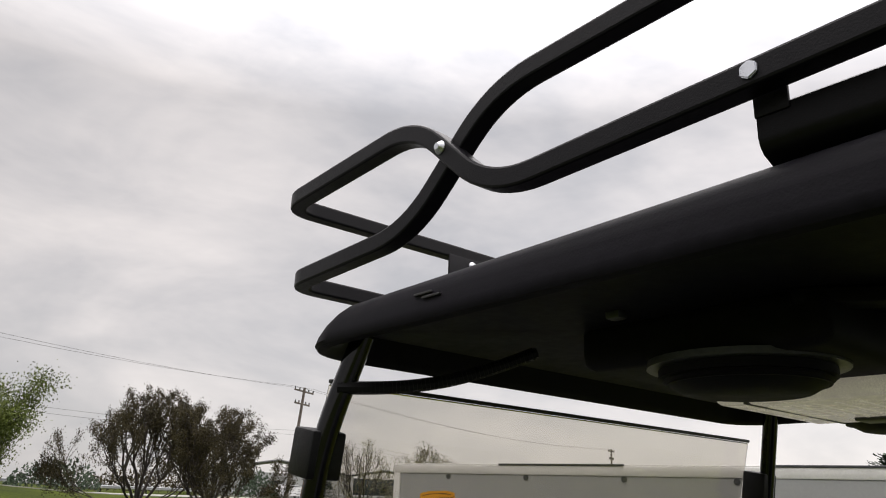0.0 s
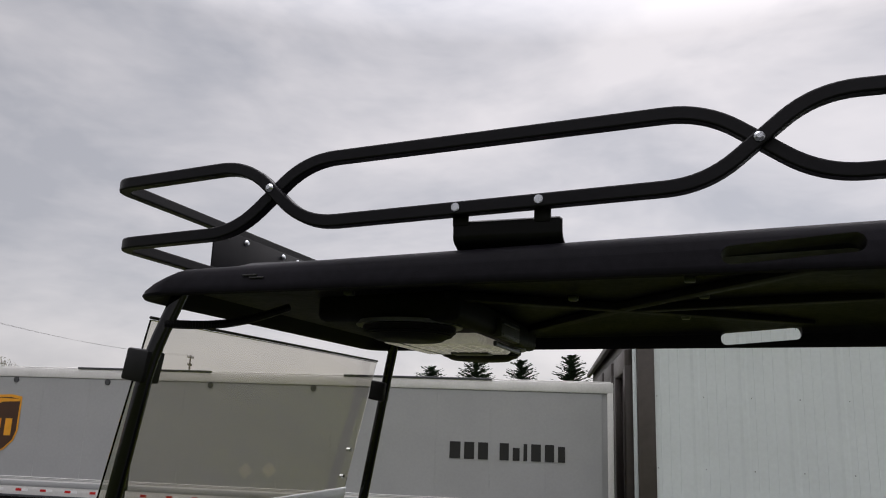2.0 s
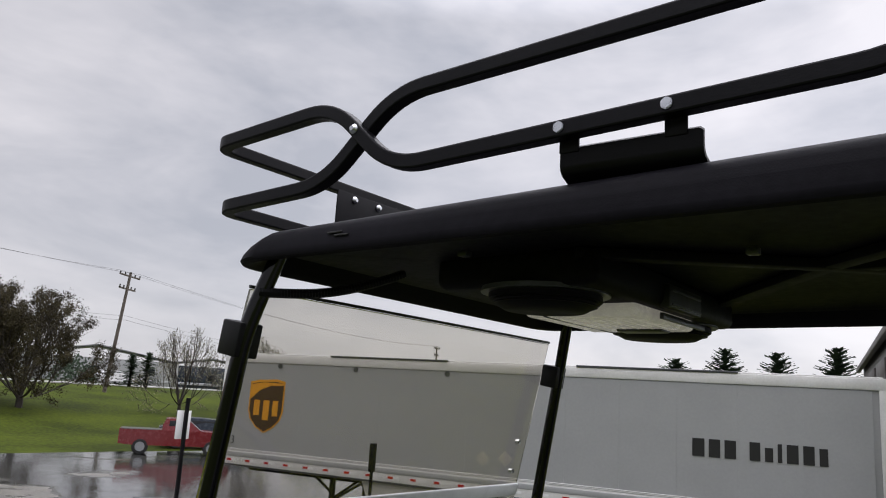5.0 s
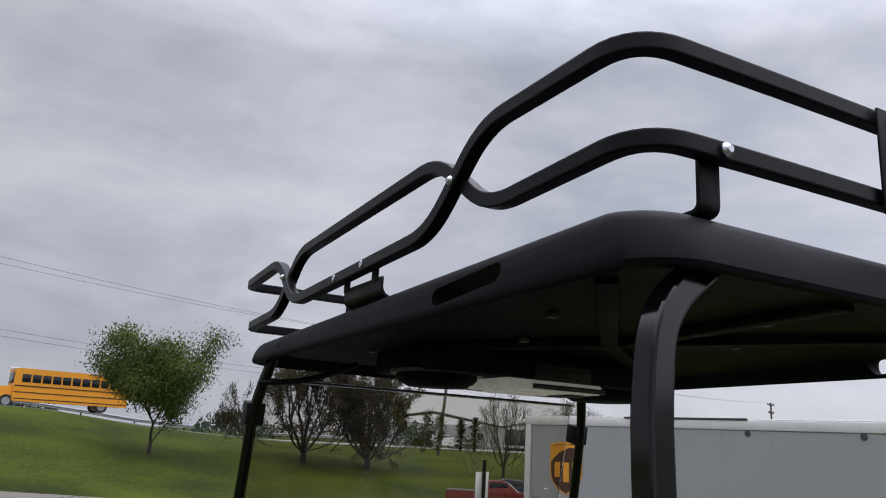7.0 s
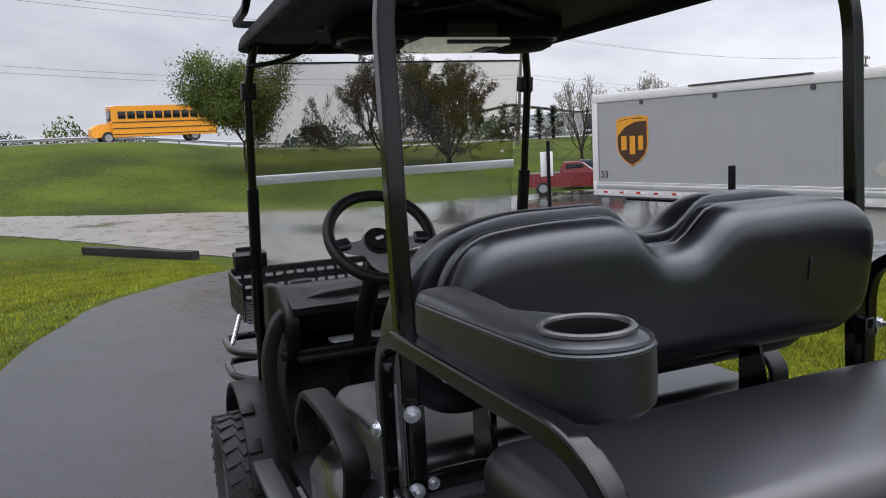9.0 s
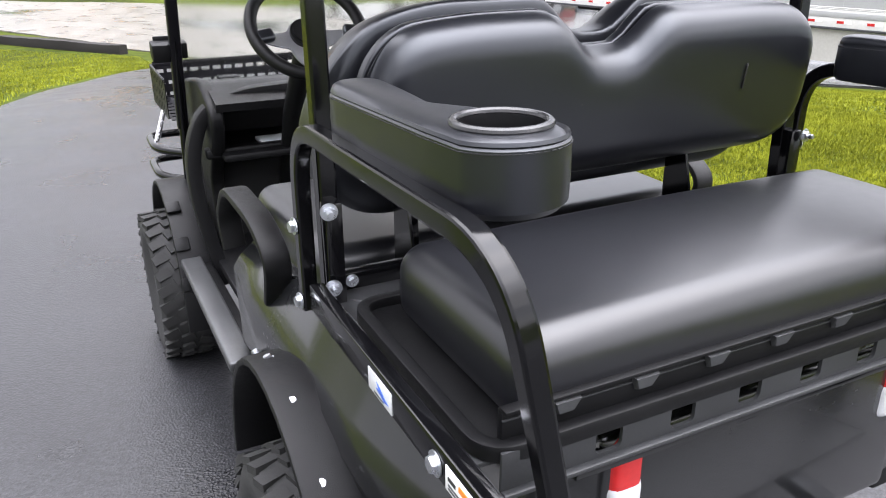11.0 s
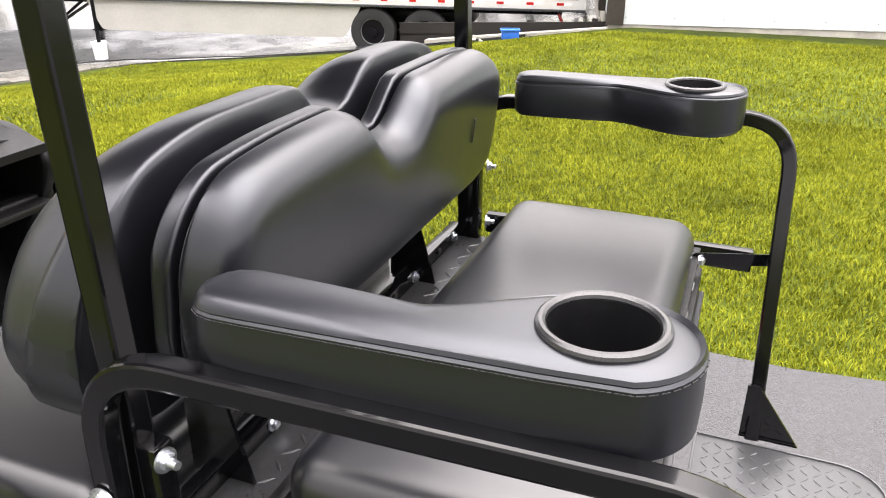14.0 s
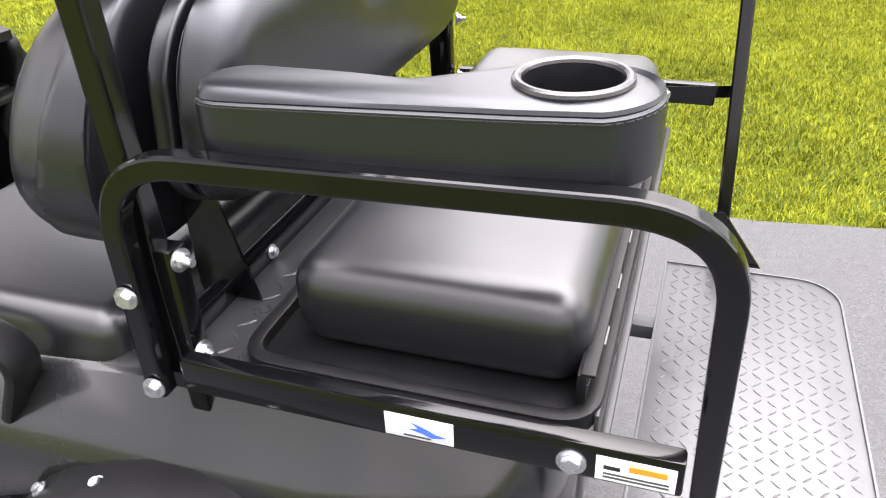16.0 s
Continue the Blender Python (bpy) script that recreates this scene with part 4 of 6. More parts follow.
def make_rear_deck():
    # chequer plate deck on steel rails
    deck = part("deck_plate", box((1.12, 0.56, 0.008), (0, -0.075, 0.938), 0.002), M["deck"], cart, "dark steel chequer plate deck")
    part("seat_tray", sweep(rect_loop(0.0, -0.135, 1.09, 0.46, 0.955, 0.05), 0.022, 0.026, closed=True), M["moulded"], cart, "black plastic seat tray rim")
    part("tray_floor", box((1.07, 0.44, 0.006), (0, -0.135, 0.948), 0.002), M["moulded"], cart)
    part("cross_rail", box((1.10, 0.026, 0.034), (0, 0.208, 0.958), 0.003), M["gloss"], cart, "black angle rail with bolts")
    for x in (-0.515, -0.290, 0.256, 0.49):
        hexbolt((x, 0.194, 0.960), (0, -1, 0), cart, 0.008)
    for x in (-0.385, 0.16, 0.40):
        part("rail_hole", cyl(0.008, 0.004, (x, 0.194, 0.960), "y", 12), M["black"], cart)
    # rear rail under the cushion with clips and slots
    rail = part("seat_rail", box((1.04, 0.012, 0.050), (0, -0.350, 0.985), 0.002), M["moulded"], cart, "dark steel seat rail with clips")
    part("rail_lip", box((1.04, 0.018, 0.005), (0, -0.357, 1.011), 0.0015), M["moulded"], rail)
    part("rail_crease", box((1.04, 0.004, 0.003), (0, -0.3565, 0.996), 0.001), M["rail"], rail)
    low = part("lower_rail", box((1.06, 0.006, 0.062), (0, -0.372, 0.931), 0.002), M["rail"], cart, "dark steel slotted rail")
    for i in range(8):
        x = -0.428 + i * 0.128
        part("rail_clip", loft([[(x - 0.022, -0.358, 1.007), (x + 0.022, -0.358, 1.007), (x + 0.014, -0.358, 0.984), (x - 0.014, -0.358, 0.984)], [(x - 0.019, -0.368, 1.005), (x + 0.019, -0.368, 1.005), (x + 0.011, -0.364, 0.986), (x - 0.011, -0.364, 0.986)]]), M["plate"], rail, "grey folded steel clip")
        if i < 7:
            cut(low, part("slot_cutter", box((0.044, 0.04, 0.038), (x + 0.064, -0.372, 0.931), 0.009, 3), M["black"]))
    part("rail_flange", sweep([(-0.53, -0.380, 0.902), (0.53, -0.380, 0.902)], 0.014, 0.008, corner=0.4), M["rail"], low)
    part("tube_rail", sweep([(-0.40, -0.345, 0.872), (0.40, -0.345, 0.872)], 0.028, 0.022), M["gloss"], cart)
    part("rear_panel", box((0.70, 0.05, 0.34), (0, -0.318, 0.735), 0.022, 4), M["paint"], cart, "black rear body panel")
    for s in (-1, 1):
        lamp = part("tail_lamp", box((0.060, 0.044, 0.15), (s * 0.300, -0.330, 0.820), 0.016, 4), M["red"], cart, "red tail lamp with pale lower lens")
        part("lower_lens", box((0.063, 0.047, 0.075), (s * 0.300, -0.330, 0.780), 0.016, 4), M["silver"], lamp, "pale lower lens")
    # grab hoops with side rails
    for s in (-1, 1):
        X, up, rear = s * 0.598, 0.007 if s > 0 else 0.0, 0.020 if s > 0 else 0.0
        pts = fillet([(X, 0.194, 0.925), (X, 0.190, 1.264 + up), (X, -0.488 - rear, 1.281 + up), (s * 0.460, -0.515 - rear, 0.60)], 0.11, 10)
        part("grab_hoop", sweep(pts, 0.030, 0.028, up=(1, 0, 0), corner=0.16), M["gloss"], cart, "gloss black grab hoop", smooth=20)
        part("side_rail", box((0.026, 0.62, 0.050), (s * 0.597, -0.165, 0.968), 0.004), M["gloss"], cart, "black side rail")
        part("hoop_foot", box((0.032, 0.030, 0.26), (s * 0.556, 0.164, 1.0), 0.004), M["gloss"], cart)
        for y, z, x in ((0.145, 1.12, -0.568), (0.145, 0.979, -0.568)):
            hexbolt((-s * x, y - 0.006, z), (s * 0.15, -1, 0), cart, 0.010, 0.012)
        for y, z in ((0.192, 1.085), (0.19, 0.943)):
            hexbolt((s * 0.615, y, z), (s, -0.1, 0), cart, 0.010)
        hexbolt((s * 0.611, -0.356, 0.965), (s, 0, 0), cart, 0.011)
        # strap from seat rail to hoop
        if s > 0:
            part("hoop_strap", loft([[(s * 0.47, -0.362, 0.995), (s * 0.47, -0.362, 1.022), (s * 0.47, -0.358, 1.022), (s * 0.47, -0.335, 0.993)], [(s * 0.575, -0.525, 0.972), (s * 0.575, -0.525, 1.000), (s * 0.575, -0.520, 1.000), (s * 0.575, -0.497, 0.970)]]), M["gloss"], cart, "black steel strap")
            hexbolt((s * 0.470, -0.368, 1.005), (-s * 0.4, -1, 0), cart, 0.0085)
            hexbolt((s * 0.545, -0.520, 0.984), (-s * 0.4, -1, 0), cart, 0.0085)
        g = part("hoop_gusset", extrude_outline([(-0.508, 0.735), (-0.532, 0.735), (-0.630, 0.600), (-0.508, 0.600)], 0.008, "x"), M["gloss"], cart, "black triangular gusset")
        g.location.x = s * 0.462
    # stickers on the left side rail
    st = part("maker_sticker", box((0.002, 0.085, 0.034), (-0.6105, -0.178, 0.965), 0.0005), M["silver"], cart, "silver maker's sticker")
    swoosh = [(-0.024, -0.006), (-0.010, -0.003), (0.004, 0.004), (0.020, 0.009), (0.010, 0.001), (0.022, -0.002), (0.004, -0.006), (-0.006, -0.010)]
    mark = part("sticker_mark", extrude_outline(swoosh, 0.001, "x"), M["blue"], st, "blue swoosh mark", smooth=0)
    mark.location = (-0.6118, -0.188, 0.965)
    part("sticker_mark", box((0.001, 0.034, 0.002), (-0.612, -0.176, 0.953), 0), M["alu"], st, smooth=0)
    st = part("warning_sticker", box((0.002, 0.085, 0.034), (-0.6105, -0.425, 0.965), 0.0005), M["label_w"], cart, "white and orange warning sticker")
    part("sticker_mark", box((0.001, 0.04, 0.008), (-0.612, -0.438, 0.972), 0), M["orange"], st, smooth=0)
    part("sticker_mark", box((0.001, 0.018, 0.005), (-0.612, -0.40, 0.968), 0), M["black"], st, smooth=0)
    for i in range(2):
        part("sticker_mark", box((0.001, 0.07, 0.002), (-0.612, -0.426, 0.959 - i * 0.005), 0), M["alu"], st, smooth=0)


def rect_loop(cx, cy, w, d, z, r):
    return fillet([(cx - w / 2, cy - d / 2, z), (cx + w / 2, cy - d / 2, z), (cx + w / 2, cy + d / 2, z), (cx - w / 2, cy + d / 2, z)], r, 5, closed=True)


def make_armrests():
    for s in (-1, 1):
        # outline, counted from the front inner corner; inner side swells round the cup
        outer = [(-0.588, 0.046 - 0.411 * i / 10) for i in range(11)]
        end = [(-0.5155 - 0.0735 * math.cos(radians(a)), -0.335 - 0.0735 * math.sin(radians(a))) for a in range(20, 181, 8)]
        inner = []
        for i in range(14):
            y = -0.32 + 0.362 * i / 13
            inner.append((-0.442 - 0.070 * sstep(-0.31, -0.14, y), y))
        front = [(-0.518, 0.057), (-0.530, 0.067), (-0.546, 0.072), (-0.562, 0.070), (-0.575, 0.063), (-0.583, 0.051), (-0.587, 0.035)]
        out = outer[1:9] + end + inner + front
        cx, cy = -0.525, -0.167

        def tilt(y):
            """The pad rises a little to its rear end."""
            return 0.006 * (0.05 - y) / 0.46

        def ring(inset, z):
            r = []
            for x, y in out:
                d = Vector((x - cx, (y - cy)))
                nx = Vector((d.x * 3.0, d.y * 0.9)).normalized()
                r.append((-s * (x - nx.x * inset), y - nx.y * inset, z + tilt(y) * (1 if z > 1.345 else 3 if z > 1.32 else 1.8)))
            return r
        rings = [ring(0.03, 1.264), ring(0.008, 1.265), ring(0.0, 1.274), ring(-0.001, 1.300), ring(0.0, 1.334), ring(0.0025, 1.3365), ring(0.0012, 1.3385), ring(0.003, 1.3425), ring(0.007, 1.3495), ring(0.014, 1.3530), ring(0.024, 1.3550), ring(0.036, 1.3560)]
        arm = part("armrest", loft(rings), M["vinyl"], cart, "padded black vinyl armrest with cup hole", smooth=50)
        cx_, cy_ = s * 0.510, -0.308 if s > 0 else -0.320
        cutr = part("cup_cutter", cyl(0.0505, 0.30, (cx_, cy_, 1.44), "z", 48), M["black"])
        cut(arm, cutr)
        ring_pts = [(cx_ + 0.0540 * math.cos(radians(a)), cy_ + 0.0540 * math.sin(radians(a)), 1.3575 + tilt(cy_ + 0.0540 * math.sin(radians(a)))) for a in range(0, 360, 7)]
        cup = part("cup_rim", sweep(ring_pts, 0.0105, 0.007, closed=True, round_n=10), M["rim"], arm, "raised glossy black cup holder rim")
        wall = [[(cx_ + r * math.cos(radians(a)), cy_ + r * math.sin(radians(a)), z + tilt(cy_ + r * math.sin(radians(a)))) for a in range(0, 360, 8)] for r, z in ((0.0498, 1.3600), (0.0490, 1.354), (0.0482, 1.33), (0.047, 1.293), (0.002, 1.2925))]
        part("cup_well", loft(wall, caps=False), M["moulded"], arm)
        # stitching along the upper edge
        bm = bmesh.new()
        pr = ring(-0.0006, 1.3315)
        for i in range(len(pr)):
            a, b = Vector(pr[i]), Vector(pr[(i + 1) % len(pr)])
            k = max(1, int((b - a).length / 0.0055))
            for j in range(k):
                p, q = a.lerp(b, j / k), a.lerp(b, (j + 0.75) / k)
                sweep([p, q], 0.0011, 0.0011, bm=bm, corner=0.1)
        part("stitching", bm, M["thread"], arm, "grey thread stitching", smooth=0)
        part("armrest_mount", box((0.03, 0.40, 0.012), (s * 0.578, -0.17, 1.276), 0.003), M["gloss"], arm)


def make_step():
    # folding foot plate, chequered
    def arc(cx, cy, a0):
        return [(cx + 0.09 * math.cos(radians(a0 + a)), cy + 0.09 * math.sin(radians(a0 + a))) for a in range(0, 91, 15)]
    out = [(0.445, -0.415), (-0.445, -0.405)] + arc(-0.355, -0.71, 180) + arc(0.355, -0.71, 270)
    step = part("foot_plate", extrude_outline(out, 0.008, "z", 0.002, 2), M["plate"], cart, "galvanised chequer plate foot step")
    step.location.z = 0.592
    for s in (-1, 1):
        part("step_arm", box((0.04, 0.36, 0.035), (s * 0.20, -0.50, 0.568), 0.004), M["alu"], cart)
    rim = [(x * 0.985, y * 0.985 - 0.009, 0.006) for x, y in out]
    part("plate_edge", sweep(rim, 0.005, 0.003, closed=True), M["plate"], step)
    return step


def chequer(name, x0, x1, y0, y1, z, parent, finish_, pitch=0.026, keep=None):
    """Raised bars in alternating directions, one joined mesh."""
    n, m_ = int((x1 - x0) / pitch), int((y1 - y0) / pitch)
    verts, faces = [], []
    for i in range(n):
        for j in range(m_):
            x, y = x0 + (i + 0.5) * pitch, y0 + (j + 0.5) * pitch
            if keep and not keep(x, y):
                continue
            a = radians(45 if (i + j) % 2 else -45)
            L, W, h = pitch * 0.48, pitch * 0.11, 0.0016
            k = len(verts)
            for u, v, dz in ((-L, 0, 0), (0, -W, 0), (L, 0, 0), (0, W, 0), (-L * 0.5, 0, h), (L * 0.5, 0, h)):
                verts.append((x + u * math.cos(a) - v * math.sin(a), y + u * math.sin(a) + v * math.cos(a), z + dz))
            faces += [(k, k + 1, k + 4), (k + 1, k + 5, k + 4), (k + 1, k + 2, k + 5), (k + 2, k + 3, k + 5), (k + 3, k + 4, k + 5), (k + 3, k, k + 4)]
    ob = raw(name, verts, faces, finish_, parent)
    return tagged(ob, "raised chequer pattern bars", kind="stuff")


def tyre(at, side):
    """Off-road tyre with tread lugs, steel rim and hub."""
    w = new("wheel")
    w.parent = cart
    w.location = at
    prof = [(0.155, -0.085), (0.20, -0.108), (0.245, -0.112), (0.272, -0.098), (0.280, -0.06), (0.283, 0), (0.280, 0.06), (0.272, 0.098), (0.245, 0.112), (0.20, 0.108), (0.155, 0.085)]
    n = 48
    rings = [[(x, r * math.cos(2 * math.pi * i / n), r * math.sin(2 * math.pi * i / n)) for r, x in prof] for i in range(n)]
    rings.append(rings[0])
    part("tyre", loft(rings, caps=False, closed=False), M["rubber"], w, "chunky black off-road tyre")
    bm = bmesh.new()
    for i in range(30):
        a = 2 * math.pi * i / 30
        for k, x in enumerate((-0.085, -0.03, 0.03, 0.085)):
            aa = a + (0.09 if k % 2 else 0)
            R = Matrix.Rotation(aa, 3, "X")
            box((0.044 if abs(x) < 0.05 else 0.052, 0.034, 0.018), R @ Vector((x, 0, 0.283 if abs(x) < 0.05 else 0.275)), 0, rot=R @ Matrix.Rotation(0.35 * (1 if k < 2 else -1), 3, "Z"), bm=bm)
    part("tread", bm, M["rubber"], w, smooth=0)
    bm = cyl(0.158, 0.15, (0, 0, 0), "x", 32, bevel=0.01)
    cyl(0.06, 0.02, (side * 0.085, 0, 0), "x", 20, bevel=0.004, bm=bm)
    for i in range(5):
        R = Matrix.Rotation(2 * math.pi * i / 5, 3, "X")
        box((0.02, 0.035, 0.11), R @ Vector((side * 0.08, 0, 0.095)), 0.006, rot=R, bm=bm)
    part("rim", bm, M["paint"], w, "gloss black rim")
    return w


def make_body():
    # rear body: lofted along the cart, swelling over the rear wheels
    def sec(y, hx, z0, z1, sh, sag=0.0):
        half = [(0.30, z1), (hx - 0.12, z1 - 0.004), (hx - 0.05, z1 - 0.018), (hx, z1 - sh), (hx + 0.02, z1 - sh - 0.03), (hx + 0.015, z0 + 0.05), (hx - 0.03, z0), (0.25, z0)]
        return [(x, y, z) for x, z in half] + [(-x, y, z) for x, z in half[::-1]]
    rings = [sec(-0.335, 0.385, 0.60, 0.91, 0.08), sec(-0.31, 0.46, 0.59, 0.918, 0.10), sec(-0.24, 0.555, 0.58, 0.925, 0.11), sec(0.0, 0.60, 0.66, 0.925, 0.12), sec(0.2, 0.605, 0.70, 0.92, 0.12), sec(0.40, 0.605, 0.64, 0.90, 0.10), sec(0.60, 0.605, 0.56, 0.88, 0.08), sec(0.80, 0.60, 0.50, 0.86, 0.06), sec(0.87, 0.585, 0.47, 0.80, 0.05)]
    part("rear_body", loft(rings), M["paint"], cart, "gloss black moulded rear body", smooth=50)
    for s in (-1, 1):
        # rear flare
        pts = [(s * 0.635, 0.205 + 0.40 * math.cos(radians(a)), 0.33 + 0.455 * math.sin(radians(a))) for a in range(5, 176, 10)]
        part("rear_flare", sweep(pts, 0.018, 0.13, up=(1, 0, 0), corner=0.4), M["moulded"], cart, "textured black rear fender flare")
        for a in (60, 78, 102, 125):
            hexbolt((s * 0.66, 0.215 + 0.41 * math.cos(radians(a)), 0.345 + 0.44 * math.sin(radians(a))), (s * 0.3, math.cos(radians(a)), math.sin(radians(a))), cart, 0.008)
        pts = [(s * 0.607, 1.87 + 0.37 * math.cos(radians(a)), 0.29 + 0.40 * math.sin(radians(a))) for a in range(5, 186, 10)]
        part("front_flare", sweep(pts, 0.018, 0.135, up=(1, 0, 0), corner=0.4), M["moulded"], cart, "textured black front fender flare")
        for a in (118, 140, 160):
            b = (s * 0.650, 1.87 + 0.385 * math.cos(radians(a)), 0.29 + 0.415 * math.sin(radians(a)))
            part("flare_pocket", box((0.05, 0.05, 0.012), b, 0.004, rot=Matrix.Rotation(radians(a - 90), 3, "X")), M["moulded"], cart)
        part("rocker_trim", box((0.07, 0.78, 0.03), (s * 0.630, 1.16, 0.50), 0.008, 3), M["plate"], cart, "bright metal rocker trim")
        part("rocker_panel", box((0.08, 0.80, 0.10), (s * 0.60, 1.16, 0.44), 0.01), M["moulded"], cart)
        tyre((s * 0.635, 1.88, 0.29), s)
        tyre((s * 0.615, 0.215, 0.285), s)
    for y in (1.87, 0.215):
        part("axle", sweep([(-0.56, y, 0.285), (0.56, y, 0.285)], 0.06, round_n=12), M["powder"], cart)
    part("chassis", box((0.5, 2.3, 0.10), (0, 0.95, 0.43), 0.02), M["powder"], cart)
    part("floor_mat", box((1.10, 0.86, 0.03), (0, 1.30, 0.50), 0.008), M["moulded"], cart, "black rubber floor mat")
    part("floor_rise", box((1.06, 0.04, 0.32), (0, 1.74, 0.64), 0.01, rot=Matrix.Rotation(radians(-14), 3, "X")), M["moulded"], cart)
    # dashboard with side cheeks and open cubby
    for s in (-1, 1):
        o = fillet([(2.02, 0.44, 0), (1.96, 0.50, 0), (1.66, 0.52, 0), (1.72, 0.76, 0), (1.60, 0.90, 0), (1.56, 1.02, 0), (1.74, 1.10, 0), (2.06, 1.06, 0), (2.14, 0.70, 0)], 0.06, 4, closed=True)
        ch = part("dash_cheek", extrude_outline([(p.x, p.y) for p in o], 0.045, "x", 0.012, 3), M["moulded"], cart, "black dashboard side")
        ch.location = (s * 0.50, -0.11, 0)
    frame_half = [(0.532, 0.42), (0.584, 0.72), (0.584, 0.88), (0.530, 1.015), (0.40, 1.054), (0.25, 1.062)]
    frame_line = [(-x, z) for x, z in frame_half] + frame_half[::-1]
    part("dash_frame", sweep(fillet([(x, 1.50 + 0.10 * (z - 0.42), z) for x, z in frame_line], 0.07, 6), 0.046, 0.06, up=(0, 1, 0), corner=0.15), M["moulded"], cart, "black moulded dashboard surround")
    part("shelf_lip", box((1.08, 0.05, 0.035), (0, 1.545, 0.872), 0.01, 3), M["moulded"], cart)
    part("dash_shelf", box((0.98, 0.34, 0.025), (0, 1.64, 0.865), 0.008), M["moulded"], cart)
    part("dash_top", loft([[(-0.5, 1.47, 1.045), (0.5, 1.47, 1.045), (0.5, 1.47, 1.02), (-0.5, 1.47, 1.02)], [(-0.5, 1.61, 1.085), (0.5, 1.61, 1.085), (0.5, 1.61, 1.05), (-0.5, 1.61, 1.05)], [(-0.5, 1.95, 1.045), (0.5, 1.95, 1.045), (0.5, 1.95, 1.015), (-0.5, 1.95, 1.015)]]), M["moulded"], cart, "black dashboard top")
    part("dash_back", box((0.98, 0.03, 0.55), (0, 1.88, 0.78), 0.01), M["moulded"], cart)
    for x, w in ((-0.30, 0.10), (-0.14, 0.13)):
        part("paper_scrap", box((w, 0.09, 0.012), (x, 1.59, 0.885), 0.003, rot=Matrix.Rotation(0.3 + x, 3, "Z")), M["strip"], cart)
    # front cowl
    rings = []
    for y, hx, z1, z0 in ((1.93, 0.53, 1.03, 0.50), (2.10, 0.50, 0.96, 0.48), (2.28, 0.44, 0.86, 0.46), (2.38, 0.38, 0.74, 0.46)):
        half = [(0, z1 + 0.02), (hx * 0.6, z1), (hx * 0.9, z1 - 0.05), (hx, z1 - 0.14), (hx, z0)]
        rings.append([(x, y, z) for x, z in half] + [(-x, y, z) for x, z in half[::-1][:-1]])
    part("front_cowl", loft(rings), M["paint"], cart, "gloss black front cowl", smooth=50)
    # brush guard
    for z, y in ((0.75, 2.42), (0.64, 2.44)):
        pts = fillet([(-0.50, 2.02, z), (-0.63, 2.16, z), (-0.63, y, z), (0.63, y, z), (0.63, 2.16, z), (0.50, 2.02, z)], 0.08, 6)
        part("brush_guard_bar", sweep(pts, 0.032, round_n=12), M["gloss"], cart, "black tubular brush guard")
    # cargo basket over the cowl: slotted sheet floor, side plates and struts
    basket = part("cargo_basket", slotted_sheet(1.10, 0.40, 0.004), M["powder"], cart, "slotted black steel front cargo basket")
    basket.matrix_basis = pose(0, 2.41, 0.862, 2)
    wall = part("basket_wall", slotted_sheet(1.10, 0.15, 0.004, 3), M["powder"], cart)
    wall.matrix_basis = pose(0, 2.615, 0.935, 84)
    part("basket_rim", sweep(fillet([(-0.56, 2.21, 1.008), (-0.56, 2.625, 1.012), (0.56, 2.625, 1.012), (0.56, 2.21, 1.008)], 0.03), 0.010, 0.014), M["powder"], cart)
    for s in (-1, 1):
        side = part("basket_side", slotted_sheet(0.15, 0.40, 0.004, 8, 3), M["powder"], cart)
        side.matrix_basis = pose(s * 0.56, 2.415, 0.935, 0, 90)
        part("basket_strut", sweep([(s * 0.56, 2.36, 0.86), (s * 0.61, 2.30, 0.75)], 0.022, round_n=10), M["chrome"], cart)
    part("cable_box", box((0.09, 0.06, 0.05), (-0.27, 2.40, 0.955), 0.006), M["moulded"], cart, "small black junction box")


def slotted_sheet(w, d, th, rows=7, cols=22):
    """Sheet of strips with rows of short slots between them."""
    bm = bmesh.new()
    pitch_y, pitch_x = d / rows, w / cols
    for j in range(rows + 1):
        box((w, pitch_y * 0.70, th), (0, -d / 2 + j * pitch_y, 0), 0, bm=bm)
    for j in range(rows):
        for i in range(cols + 1):
            box((pitch_x * 0.3, pitch_y * 0.4, th), (-w / 2 + i * pitch_x, -d / 2 + (j + 0.5) * pitch_y, 0), 0, bm=bm)
    return bm


